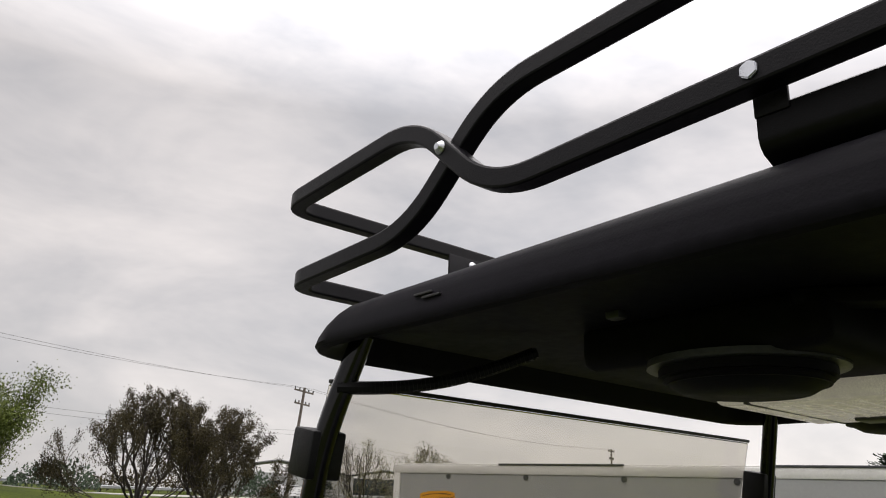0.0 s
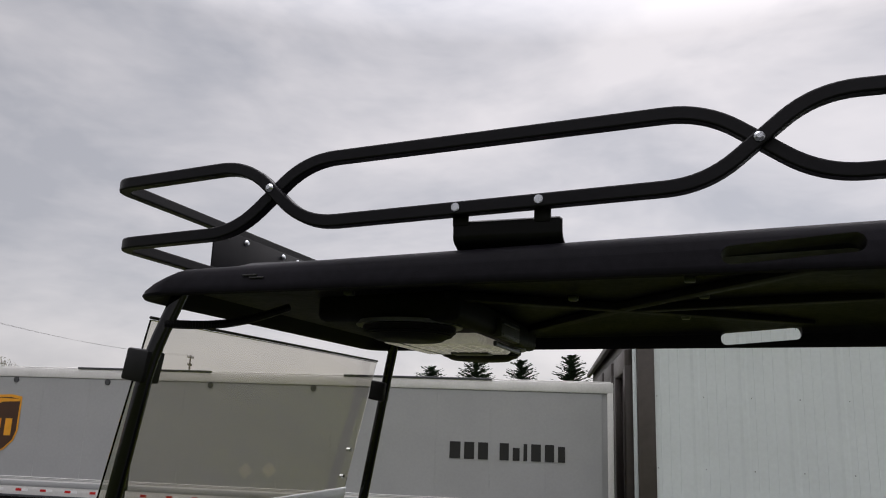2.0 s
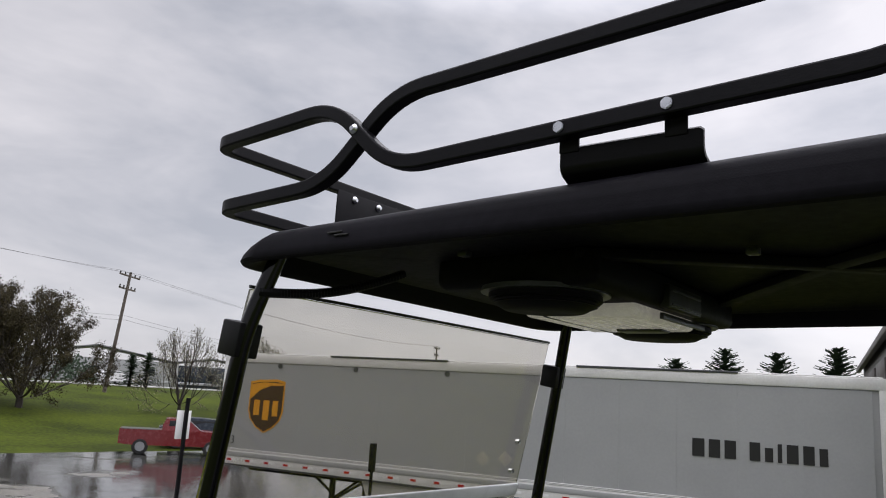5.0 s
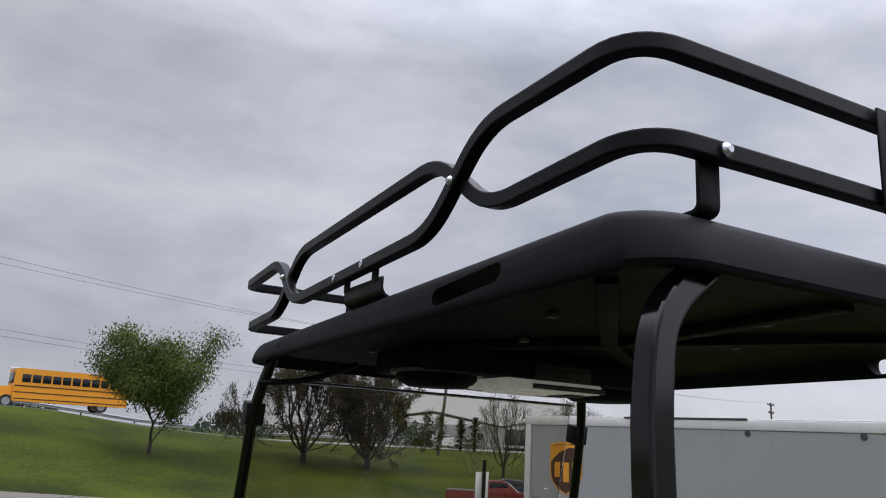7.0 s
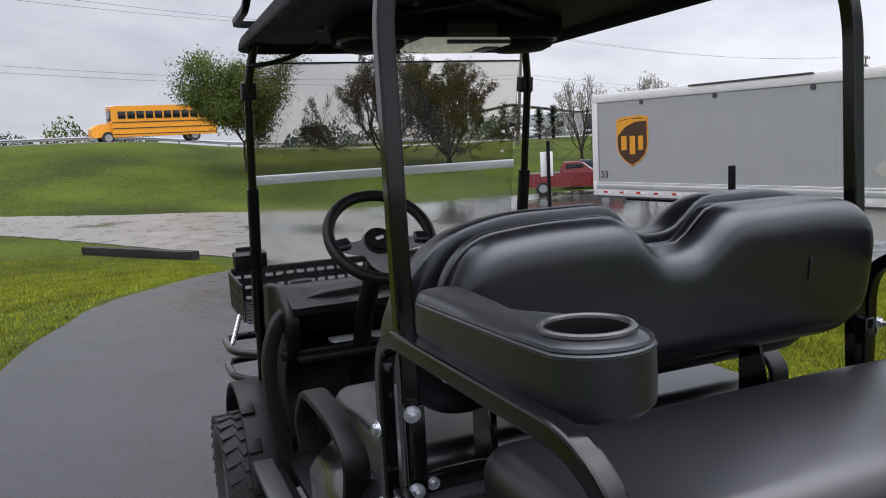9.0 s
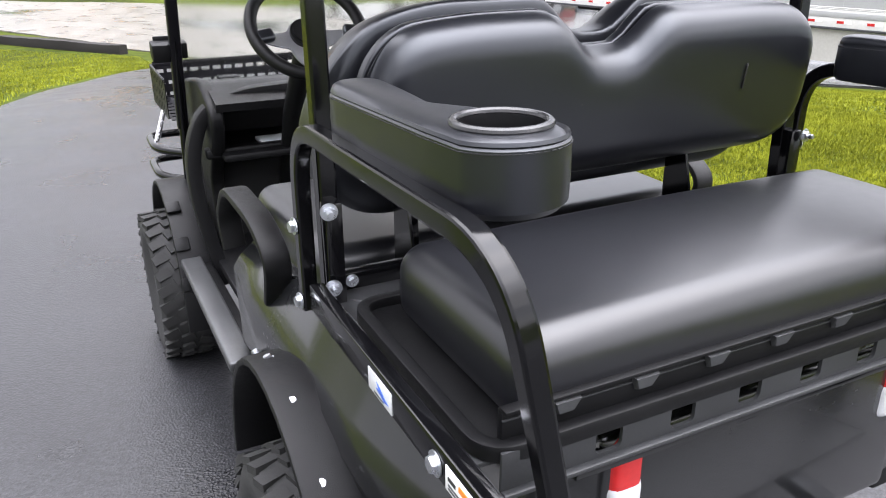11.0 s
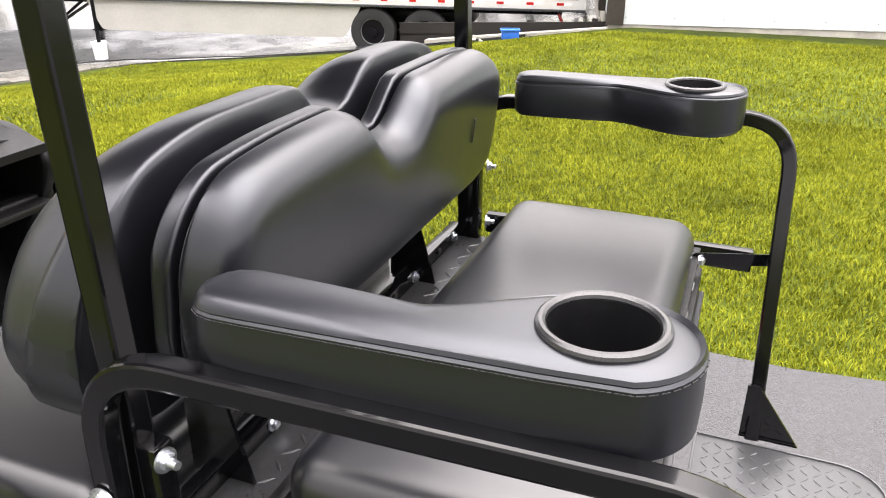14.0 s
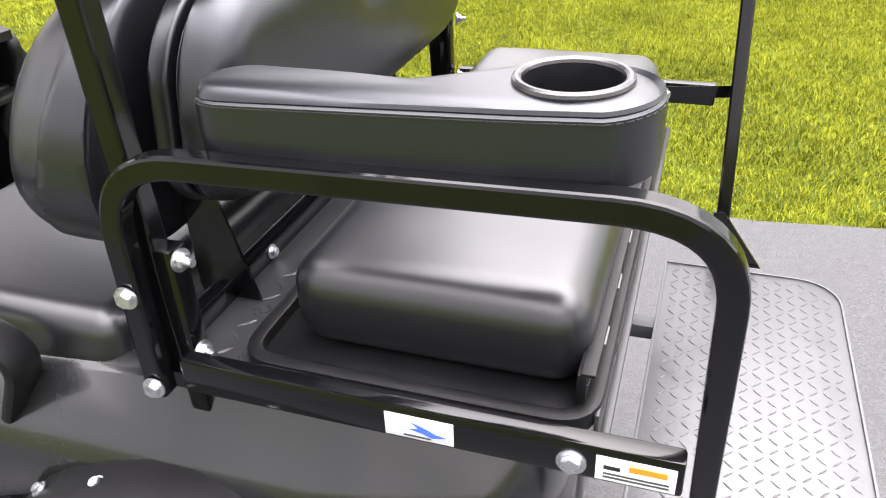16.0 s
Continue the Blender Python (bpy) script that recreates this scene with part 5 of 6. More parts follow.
def make_steering():
    w = new("steering_wheel")
    w.parent = cart
    w.matrix_basis = pose(-0.276, 1.157, 1.303, 47)
    tagged(w, "black steering wheel with silver spokes")
    ring = [(0.159 * math.cos(radians(a)), 0.159 * math.sin(radians(a)), 0) for a in range(0, 360, 8)]
    part("rim", sweep(ring, 0.036, 0.034, closed=True, round_n=12), M["moulded"], w, "padded black rim")
    # silver spoke plate, dished below the rim, with two openings in its lower arm
    plate_line = []
    for a in range(0, 360, 5):
        arm = max(math.exp(-((a - c + 180) % 360 - 180) ** 2 / 260.0) for c in (193, 347))
        foot_arm = math.exp(-((a - 270 + 180) % 360 - 180) ** 2 / 1500.0)
        r = 0.052 + 0.092 * arm + 0.090 * foot_arm * (1 - arm)
        plate_line.append((min(r, 0.148) * math.cos(radians(a)), min(r, 0.148) * math.sin(radians(a))))

    def dish(x, y):
        return -0.034 * (1 - sstep(0.055, 0.150, math.hypot(x, y)))
    rings = [[(x * k, y * k, dish(x * k, y * k) + dz) for x, y in plate_line] for k, dz in ((0.05, -0.005), (0.5, -0.005), (0.8, -0.005), (1.0, -0.004), (1.0, 0.001), (0.97, 0.002), (0.75, 0.002), (0.5, 0.002), (0.05, 0.002))]
    spider = part("spoke_plate", loft(rings), M["spoke"], w, "silver three-armed spoke plate", smooth=40)
    for x in (-0.038, 0.038):
        cut(spider, part("opening_cutter", box((0.040, 0.036, 0.12), (x, -0.092, -0.02), 0.014, 3), M["black"]))
    for a in (190, 350):
        part("thumb_grip", box((0.060, 0.040, 0.026), (0.132 * math.cos(radians(a)), 0.132 * math.sin(radians(a)), 0.002), 0.011, 3, Matrix.Rotation(radians(a), 3, "Z")), M["vinyl"], w, "padded thumb grip")
    part("hub", cyl(0.046, 0.028, (0, 0, -0.026), "z", 28, bevel=0.007), M["moulded"], w, "black hub cap")
    part("hub_badge", box((0.026, 0.012, 0.003), (0, 0.002, -0.0115), 0.001, rot=Matrix.Rotation(0.3, 3, "Z")), M["silver"], w, "small silver hub badge")
    part("steering_column", sweep([(-0.272, 1.17, 1.285), (-0.262, 1.44, 1.00), (-0.245, 1.70, 0.58)], 0.062, round_n=14, up=(0, 1, 0)), M["moulded"], cart)
    part("column_boot", cyl(0.09, 0.10, (-0.245, 1.70, 0.58), "z", 20, r2=0.05), M["moulded"], cart)
    part("pedal", box((0.10, 0.03, 0.14), (-0.05, 1.66, 0.62), 0.008, rot=Matrix.Rotation(radians(-25), 3, "X")), M["rubber"], cart)


roof = make_roof()
make_rack()
make_posts_and_screen()
make_console()
make_seats()
make_rear_deck()
make_armrests()
foot = make_step()
chequer("tread_pattern", -0.43, 0.43, -0.78, -0.425, 0.0042, foot, M["plate"], 0.025, lambda x, y: not (abs(x) > 0.345 and y < -0.70 and (abs(x) - 0.345) ** 2 + (y + 0.70) ** 2 > 0.0055))
chequer("tread_pattern", -0.54, 0.54, 0.06, 0.19, 0.9422, cart, M["deck"], 0.034)
make_body()
make_steering()


# ---------------- trailer ----------------
def make_trailer():
    """Box trailer of 16.15 m; local x runs from its nose to its doors, local -y faces the cart."""
    az = math.degrees(math.atan2(2.95 - 18.77, 15.51 - 12.26))
    gz = -1.465
    t = thing("semi_trailer", (12.26, 18.77, gz), "long pale grey freight box trailer parked at the dock", "trailer", rz=az)
    L, W, z0, z1 = 16.15, 2.6, 1.03, 4.05
    # body core stands off behind the skin panels
    part("box_body", box((L - 0.06, W - 0.05, z1 - z0 - 0.06), (L / 2, W / 2 + 0.02, (z0 + z1) / 2), 0.03), M["trailer"], t)
    n = 13
    pw = (L - 0.5) / n
    for i in range(n):
        part("side_panel", box((pw - 0.0015, 0.012, 2.30), (0.25 + pw * (i + 0.5), 0.006 + 0.008, 2.655), 0.0015, 1), M["trailer"], t)
    for x in (0.10, L - 0.07):
        part("corner_post", box((0.22 if x < 1 else 0.13, 0.05, z1 - z0), (x, 0.018, (z0 + z1) / 2), 0.015), M["trailer_w"], t)
    part("top_rail", box((L, 0.05, 0.22), (L / 2, 0.015, 3.93), 0.015), M["trailer_w"], t, "white top rail")
    part("bottom_rail", box((L, 0.05, 0.46), (L / 2, 0.012, 1.27), 0.012), M["trailer_w"], t, "white bottom rail with reflectors")
    part("rail_band", box((L - 0.3, 0.012, 0.12), (L / 2, -0.0145, 1.345), 0.003), M["trailer"], t, "grey fluted band along the rail")
    for z in (1.455, 1.485):
        part("rail_bead", box((L - 0.3, 0.012, 0.012), (L / 2, -0.0145, z), 0.003), M["trailer"], t)
    part("roof_sheet", box((L - 0.1, W - 0.1, 0.03), (L / 2, W / 2, 4.06), 0.01), M["trailer_w"], t)
    part("rail_edge", box((L, 0.03, 0.05), (L / 2, -0.014, 1.07), 0.006), M["alu"], t)
    for x in (5.2, 11.8):
        part("roof_patch", box((3.4, 0.06, 0.05), (x, 0.0, 4.06), 0.01), M["alu"], t)
    x = 0.5
    while x < L - 0.3:
        part("reflector", box((0.15, 0.006, 0.055), (x, -0.0155, 1.20), 0.001), M["red"], t, smooth=0)
        part("reflector", box((0.15, 0.006, 0.055), (x + 0.16, -0.0155, 1.20), 0.001), M["label_w"], t, smooth=0)
        x += 0.63
    for x in (1.9, 4.3, 6.9, 9.4):
        part("marker_lamp", cyl(0.07, 0.03, (x, 0.0, 3.75), "y", 16, bevel=0.006), M["alu"], t, "small round marker lamp")
    # shield mark, plain
    sh = [(-0.58, 0.66), (-0.3, 0.72), (0.3, 0.75), (0.58, 0.70), (0.58, -0.1), (0.5, -0.33), (0.28, -0.54), (0, -0.68), (-0.28, -0.54), (-0.5, -0.33), (-0.58, -0.1)]
    s0 = part("shield_mark", extrude_outline(sh, 0.006, "y"), M["gold"], t, "gold and brown shield mark", smooth=0)
    s0.location = (1.55, -0.003, 2.64)
    s1 = part("shield_field", extrude_outline([(a * 0.93, b * 0.93) for a, b in sh], 0.006, "y"), M["brown"], s0, smooth=0)
    s1.location = (0, -0.003, -0.01)
    arc = [(-0.535, 0.20), (-0.535, 0.60), (-0.1, 0.67), (0.535, 0.655), (0.535, 0.60), (0.1, 0.58), (-0.25, 0.45)]
    s2 = part("shield_sweep", extrude_outline(arc, 0.006, "y"), M["gold"], s0, smooth=0)
    s2.location = (0, -0.006, -0.01)
    for x, w in ((-0.30, 0.20), (0.02, 0.20), (0.32, 0.18)):
        part("shield_bar", box((w, 0.006, 0.40 if x > 0.3 or x < -0.2 else 0.52), (x, -0.0095, -0.02 if abs(x) > 0.2 else -0.08), 0.05, 2), M["gold"], s0, smooth=0)
    # carrier name, as plain bars
    x = 12.60
    for w, h in ((0.24, 0.36), (0.22, 0.36), (0.22, 0.36), (0, 0), (0.20, 0.36), (0.15, 0.27), (0.08, 0.36), (0.21, 0.36), (0.20, 0.36), (0.15, 0.33)):
        if w:
            part("name_bar", box((w, 0.006, h), (x + w / 2, -0.0015, 2.33 + h / 2), 0.002), M["black"], t, smooth=0)
        x += (w + 0.084) if w else 0.17
    # length figures
    cu = bpy.data.curves.new("length_figures", "FONT")
    cu.body, cu.size, cu.extrude = "53", 0.30, 0.003
    f = new("length_figures", cu)
    f.data.materials.append(M["black"])
    f.matrix_basis = pose(0.32, -0.012, 1.62, 90)
    me = bpy.data.meshes.new_from_object(f.evaluated_get(bpy.context.evaluated_depsgraph_get()))
    bpy.data.objects.remove(f)
    f = new("length_figures", me)
    f.parent = t
    f.matrix_basis = pose(0.32, -0.006, 1.62, 90)
    # placards
    for x, z in ((7.93, 1.86), (8.49, 1.90)):
        part("placard", box((0.26, 0.006, 0.26), (x, -0.001, z), 0.002, rot=Matrix.Rotation(radians(45), 3, "Y")), M["skirt"], t, smooth=0)
    # landing gear
    for y in (0.45, 2.1):
        part("landing_leg", sweep([(3.6, y, 1.02), (3.6, y, 0.05)], 0.13, 0.13, up=(1, 0, 0)), M["powder"], t)
        part("landing_foot", box((0.3, 0.26, 0.04), (3.6, y, 0.03), 0.01), M["powder"], t)
        part("leg_brace", sweep([(3.6, y, 0.45), (4.4, y, 1.0)], 0.06, 0.06), M["powder"], t)
        part("leg_brace", sweep([(3.6, y, 0.6), (3.0, y, 1.0)], 0.06, 0.06), M["powder"], t)
    part("gear_crossbar", sweep([(3.6, 0.45, 0.4), (3.6, 2.1, 0.8)], 0.06, 0.06), M["powder"], t)
    # side skirt with cut corners
    sk = fillet([(4.7, 1.04, 0), (5.0, 0.36, 0), (10.9, 0.36, 0), (11.3, 1.04, 0)], 0.12, 3)
    s = part("side_skirt", extrude_outline([(p.x, p.y) for p in sk], 0.02, "y"), M["skirt"], t, "off-white trailer side skirt")
    s.location.y = 0.06
    # bogie
    part("bogie_frame", box((3.0, 1.0, 0.22), (12.2, 1.3, 0.78), 0.03), M["powder"], t)
    part("under_frame", box((L - 1, 0.9, 0.16), (L / 2, 1.3, 0.95), 0.02), M["powder"], t)
    for x in (11.55, 12.72):
        for y in (0.16, 2.2):
            wl = new("wheel")
            wl.parent = t
            wl.location = (x, y, 0.51)
            prof = [(0.28, -0.13), (0.42, -0.15), (0.49, -0.13), (0.51, -0.08), (0.51, 0.08), (0.49, 0.13), (0.42, 0.15), (0.28, 0.13)]
            rings = [[(r * math.cos(2 * math.pi * i / 40), q, r * math.sin(2 * math.pi * i / 40)) for r, q in prof] for i in range(40)]
            part("tyre", loft(rings + [rings[0]], caps=False, closed=False), M["rubber"], wl)
            bm = cyl(0.285, 0.16, (0, 0, 0), "y", 32, bevel=0.01)
            cyl(0.11, 0.08, (0, -0.10, 0), "y", 20, bevel=0.01, bm=bm)
            part("rim", bm, M["powder"], wl, "black steel rim")
            part("rim_edge", sweep([(0.275 * math.cos(radians(a)), -0.085, 0.275 * math.sin(radians(a))) for a in range(0, 360, 12)], 0.02, closed=True, up=(0, 1, 0)), M["galv"], wl)
    part("mud_flap", box((0.03, 0.6, 0.6), (13.7, 0.4, 0.65), 0.005), M["rubber"], t)
    part("dock_bumper", sweep([(15.6, 0.05, 1.0), (15.75, -0.05, 0.7), (16.1, -0.05, 0.72)], 0.06, 0.06), M["truck_red"], t)
    part("rear_bumper", box((0.12, 2.4, 0.12), (15.95, 1.3, 0.55), 0.01), M["powder"], t)


# ---------------- building ----------------
def make_building():
    az = math.degrees(math.atan2(2.95 - 18.77, 15.51 - 12.26))
    z0 = -0.70
    b = thing("metal_building", (14.552, 2.285, z0), "white ribbed metal building with dark trim", "building", rz=az)
    Lw, D, eave = 26.0, 20.0, 4.55
    slope = 0.22
    part("foundation", box((Lw, D, 0.9), (Lw / 2, D / 2 + 0.02, -0.22), 0.02), M["conc"], b, "bare concrete footing")
    # gable wall: panels of one rib each, their tops following the roof
    pw, n = 0.914, 28
    for i in range(n):
        x = i * pw + 0.08
        top0, top1 = eave + slope * min(x, Lw - x), eave + slope * min(x + pw, Lw - x - pw)
        bm = bmesh.new()
        prof = [(0, 0), (pw * 0.06, -0.022), (pw * 0.14, -0.022), (pw * 0.2, 0), (pw * 0.33, 0), (pw * 0.345, -0.006), (pw * 0.36, 0), (pw * 0.53, 0), (pw * 0.545, -0.006), (pw * 0.56, 0), (pw * 0.73, 0), (pw * 0.745, -0.006), (pw * 0.76, 0), (pw, 0)]
        lo = [bm.verts.new((x + a, d, 0.22)) for a, d in prof]
        hi = [bm.verts.new((x + a, d, top0 + (top1 - top0) * a / pw)) for a, d in prof]
        for p in range(len(prof) - 1):
            bm.faces.new((lo[p], lo[p + 1], hi[p + 1], hi[p]))
        part("wall_panel", bm, M["siding"], b, smooth=0)
        for z in (0.35, 1.6, 3.0, 4.4):
            part("panel_screw", box((0.018, 0.012, 0.018), (x + pw * 0.26, -0.004, z), 0), M["alu"], b, smooth=0)
    part("wall_core", box((Lw - 0.1, 0.10, eave - 0.2), (Lw / 2, 0.07, eave / 2 + 0.15), 0), M["conc"], b)
    part("corner_trim", box((0.34, 0.05, eave), (0.11, -0.018, eave / 2 + 0.2), 0.01), M["trim"], b, "dark brown corner trim")
    # dock face with door frames, in shade
    part("dock_wall", box((0.12, D, eave), (0.04, D / 2 + 0.1, eave / 2 + 0.15), 0), M["trim"], b, "dark brown dock face")
    for y in (1.4, 5.6, 9.8):
        part("dock_seal", box((0.24, 0.35, 3.4), (-0.09, y, 2.0), 0.05), M["trim"], b, "black padded dock seal")
        part("dock_seal", box((0.24, 0.35, 3.4), (-0.09, y + 2.9, 2.0), 0.05), M["trim"], b)
        part("dock_seal", box((0.24, 3.2, 0.5), (-0.09, y + 1.45, 3.8), 0.05), M["trim"], b)
    # pale ribbed sheet beside the first dock opening
    sheet = part("dock_sheet", box((0.02, 0.55, 3.9), (-0.035, 0.72, 2.3), 0.004), M["siding"], b, "pale ribbed sheet beside the dock door")
    for i in range(5):
        part("sheet_rib", box((0.02, 0.03, 3.9), (-0.052, 0.50 + i * 0.11, 2.3), 0.006), M["siding"], sheet)
    # rake trim and roof
    rake = [(-0.25, eave - 0.05), (Lw / 2, eave + slope * (Lw / 2 + 0.2)), (Lw + 0.25, eave - 0.05)]
    part("rake_trim", sweep([(x, -0.06, z + 0.06) for x, z in rake], 0.10, 0.20), M["trim"], b, "dark brown rake trim")
    part("roof_sheet", loft([[(x, y, z + d) for x, z, d in ((rake[0][0], rake[0][1], 0.12), (rake[1][0], rake[1][1], 0.12), (rake[2][0], rake[2][1], 0.12), (rake[2][0], rake[2][1], 0.18), (rake[1][0], rake[1][1], 0.18), (rake[0][0], rake[0][1], 0.18))] for y in (-0.12, D + 0.2)]), M["trim"], b)
    part("eave_gutter", box((0.14, D, 0.16), (-0.22, D / 2, eave - 0.02), 0.02), M["trim"], b)


make_trailer()
make_building()


# ---------------- loose things on the lot and lawn ----------------
def bollard_post():
    z = zt(11.85, 12.6)
    t = thing("sign_stub_post", (11.85, 12.6, z + 0.03), "dark steel post standing in a white bucket", "post")
    part("post", sweep([(0, 0, 0.02), (0, 0, 2.05)], 0.06, 0.06, up=(1, 0, 0)), M["powder"], t)
    part("post_cap", box((0.14, 0.10, 0.62), (0, 0, 1.78), 0.01), M["powder"], t)
    rings = [[(r * math.cos(radians(a)), r * math.sin(radians(a)), h) for a in range(0, 360, 15)] for r, h in ((0.13, 0), (0.155, 0.36), (0.165, 0.36), (0.165, 0.39), (0.14, 0.39), (0.12, 0.3))]
    part("bucket", loft(rings), M["label_w"], t, "white plastic bucket")


def parking_sign():
    x, y = 7.95, 14.1
    t = thing("parking_sign", (x, y, zt(x, y) + 0.03), "white sign panel on a dark steel post", "sign")
    part("post", sweep([(0, 0, 0), (0, 0, 2.80)], 0.075, 0.06, up=(1, 0, 0)), M["powder"], t)
    part("sign_panel", box((0.32, 0.008, 0.55), (-0.02, 0.042, 2.28), 0.003), M["label_w"], t)


def timber():
    x0, y0, x1, y1 = -2.02, 21.9, 0.54, 18.3
    t = thing("timber_beam", ((x0 + x1) / 2, (y0 + y1) / 2, zt((x0 + x1) / 2, (y0 + y1) / 2)), "weathered black timber beam lying in the grass", "beam")
    d = Vector((x1 - x0, y1 - y0, zt(x1, y1) - zt(x0, y0)))
    rings = []
    for i in range(15):
        u = i / 14 - 0.5
        c = d * u
        s = d.cross(Vector((0, 0, 1))).normalized()
        ring = []
        for a, b in ((-0.11, 0), (0.11, 0), (0.12, 0.1), (0.105, 0.215), (-0.1, 0.22), (-0.12, 0.1)):
            j = noise.noise((i * 1.3, a * 40, b * 40)) * 0.02
            ring.append(tuple(c + s * (a + j) + Vector((0, 0, b + j))))
        rings.append(ring)
    part("beam", loft(rings), M["wood"], t, smooth=25)


def kerb_and_crate():
    t = thing("concrete_kerb", (14.35, 2.3, -0.9), "low weathered concrete wall by the dock", "wall")
    part("wall", loft([[(0, 0, -0.4), (0.25, 0, -0.4), (0.25, 0, 0.36), (0, 0, 0.36)], [(-0.5, 3.6, -0.8), (-0.25, 3.6, -0.8), (-0.25, 3.6, -0.02), (-0.5, 3.6, -0.02)]]), M["conc"], t)
    c = thing("plastic_crate", (13.78, 4.05, zt(13.78, 4.05) - 0.01), "blue plastic crate beside rubble", "crate", rz=-70)
    part("crate_body", box((0.34, 0.24, 0.18), (0, 0, 0.09), 0.02), M["crate"], c)
    part("crate_rim", sweep(rect_loop(0, 0, 0.355, 0.255, 0.18, 0.03), 0.03, 0.03, closed=True), M["crate"], c)
    # solid dark planks also fill in for the shade of the dock pit
    dock = thing("dock_pit_wall", (14.80, 2.30, -1.5), "dark timber planks, also standing in for the shaded dock pit", "wall", rz=math.degrees(math.atan2(4.2, -0.75)))
    for k in range(4):
        z, fall = 0.26 * k, 0.055 * k
        part("plank", loft([[(-0.1, y, z), (-0.1, y, z + 0.25), (4.3, y, z + 0.25 - fall), (4.3, y, z - fall)] for y in (-0.03, 0.03)]), M["wood"], dock)
    for x in (0.3, 1.6, 2.9, 4.1):
        part("post", box((0.11, 0.11, 1.08 - 0.05 * x), (x, -0.075, 0.54 - 0.025 * x), 0.01), M["wood"], dock)
    r = thing("rubble_heap", (13.72, 4.75, zt(13.72, 4.75) - 0.03), "small heap of pale rubble and cans", "rubble")
    random.seed(5)
    for i in range(9):
        part("stone", box((random.uniform(0.05, 0.11), random.uniform(0.05, 0.10), random.uniform(0.04, 0.08)), (random.uniform(-0.3, 0.3), random.uniform(-0.25, 0.25), random.uniform(0.03, 0.08)), 0.02, rot=Euler((random.random(), random.random(), random.random())).to_matrix()), M["conc"], r)


bollard_post()
parking_sign()
timber()
kerb_and_crate()


# ---------------- vehicles ----------------
def car_wheel(parent, x, y, r=0.34, w=0.22):
    wl = new("wheel")
    wl.parent = parent
    wl.location = (x, y, r)
    part("tyre", cyl(r, w, (0, 0, 0), "y", 28, bevel=0.03), M["rubber"], wl)
    part("rim", cyl(r * 0.62, w + 0.012, (0, 0, 0), "y", 20, bevel=0.01), M["galv"], wl)


def shell(prof, hw, tuck=0.08):
    """Car body from a side profile: extruded across with the upper part drawn in."""
    zs = [p[1] for p in prof]
    z0, z1 = min(zs), max(zs)
    rings = []
    for s, k in ((-1, 0.0), (-0.97, 1.0), (0.97, 1.0), (1, 0.0)):
        rings.append([(x, s * hw * (1 - tuck * sstep(z0 + 0.5 * (z1 - z0), z1, z)), z) for x, z in prof])
    return loft([rings[0], rings[1], rings[2], rings[3]])


def make_pickup(loc, rz):
    t = thing("pickup_truck", loc, "parked red compact pickup truck", "truck", rz=rz)
    low = [(-2.35, 0.45), (-1.95, 0.40), (-1.0, 0.40), (1.0, 0.40), (2.0, 0.38), (2.35, 0.42), (2.38, 0.80), (2.2, 0.98), (1.05, 1.05), (0.95, 1.05), (-2.35, 1.05)]
    part("body", shell(low, 0.84, 0.05), M["truck_red"], t)
    cab = [(-0.62, 1.03), (-0.60, 1.30), (-0.48, 1.55), (0.25, 1.57), (0.55, 1.45), (1.02, 1.05)]
    part("cab", shell(cab, 0.80, 0.16), M["truck_red"], t)
    # white paint on the windscreen stands in for a pale reflection
    part("windscreen", loft([[(1.03, -0.66, 1.07), (1.03, 0.66, 1.07)], [(0.5, -0.60, 1.49), (0.5, 0.60, 1.49)]], caps=False, closed=False), M["car_white"], t, "windscreen with a pale reflection painted on in white")
    for s in (-1, 1):
        part("side_window", box((0.85, 0.02, 0.34), (0.08, s * 0.748, 1.31), 0.05), M["car_glass"], t)
    part("bed_opening", box((1.6, 1.4, 0.02), (-1.5, 0, 1.052), 0.005), M["black"], t)
    part("bumper", box((0.15, 1.7, 0.2), (2.38, 0, 0.52), 0.04), M["black"], t)
    for s in (-1, 1):
        for x in (-1.45, 1.5):
            car_wheel(t, x, s * 0.74)
        part("headlight", box((0.05, 0.3, 0.14), (2.37, s * 0.62, 0.78), 0.02), M["label_w"], t)


def make_car(loc, rz, paint, label, cat, name):
    t = thing(name, loc, label, cat, rz=rz)
    prof = [(-2.2, 0.35), (2.2, 0.35), (2.28, 0.62), (2.1, 0.82), (1.1, 0.98), (0.45, 1.42), (-1.2, 1.48), (-1.9, 1.08), (-2.25, 0.95)]
    part("body", shell(prof, 0.88, 0.14), paint, t)
    for s in (-1, 1):
        part("side_window", box((1.7, 0.02, 0.32), (-0.35, s * 0.80, 1.18), 0.06), M["car_glass"], t)
        for x in (-1.4, 1.4):
            car_wheel(t, x, s * 0.78, 0.33)
    part("windscreen", loft([[(1.06, -0.7, 1.02), (1.06, 0.7, 1.02)], [(0.5, -0.62, 1.40), (0.5, 0.62, 1.40)]], caps=False, closed=False), M["car_glass"], t)


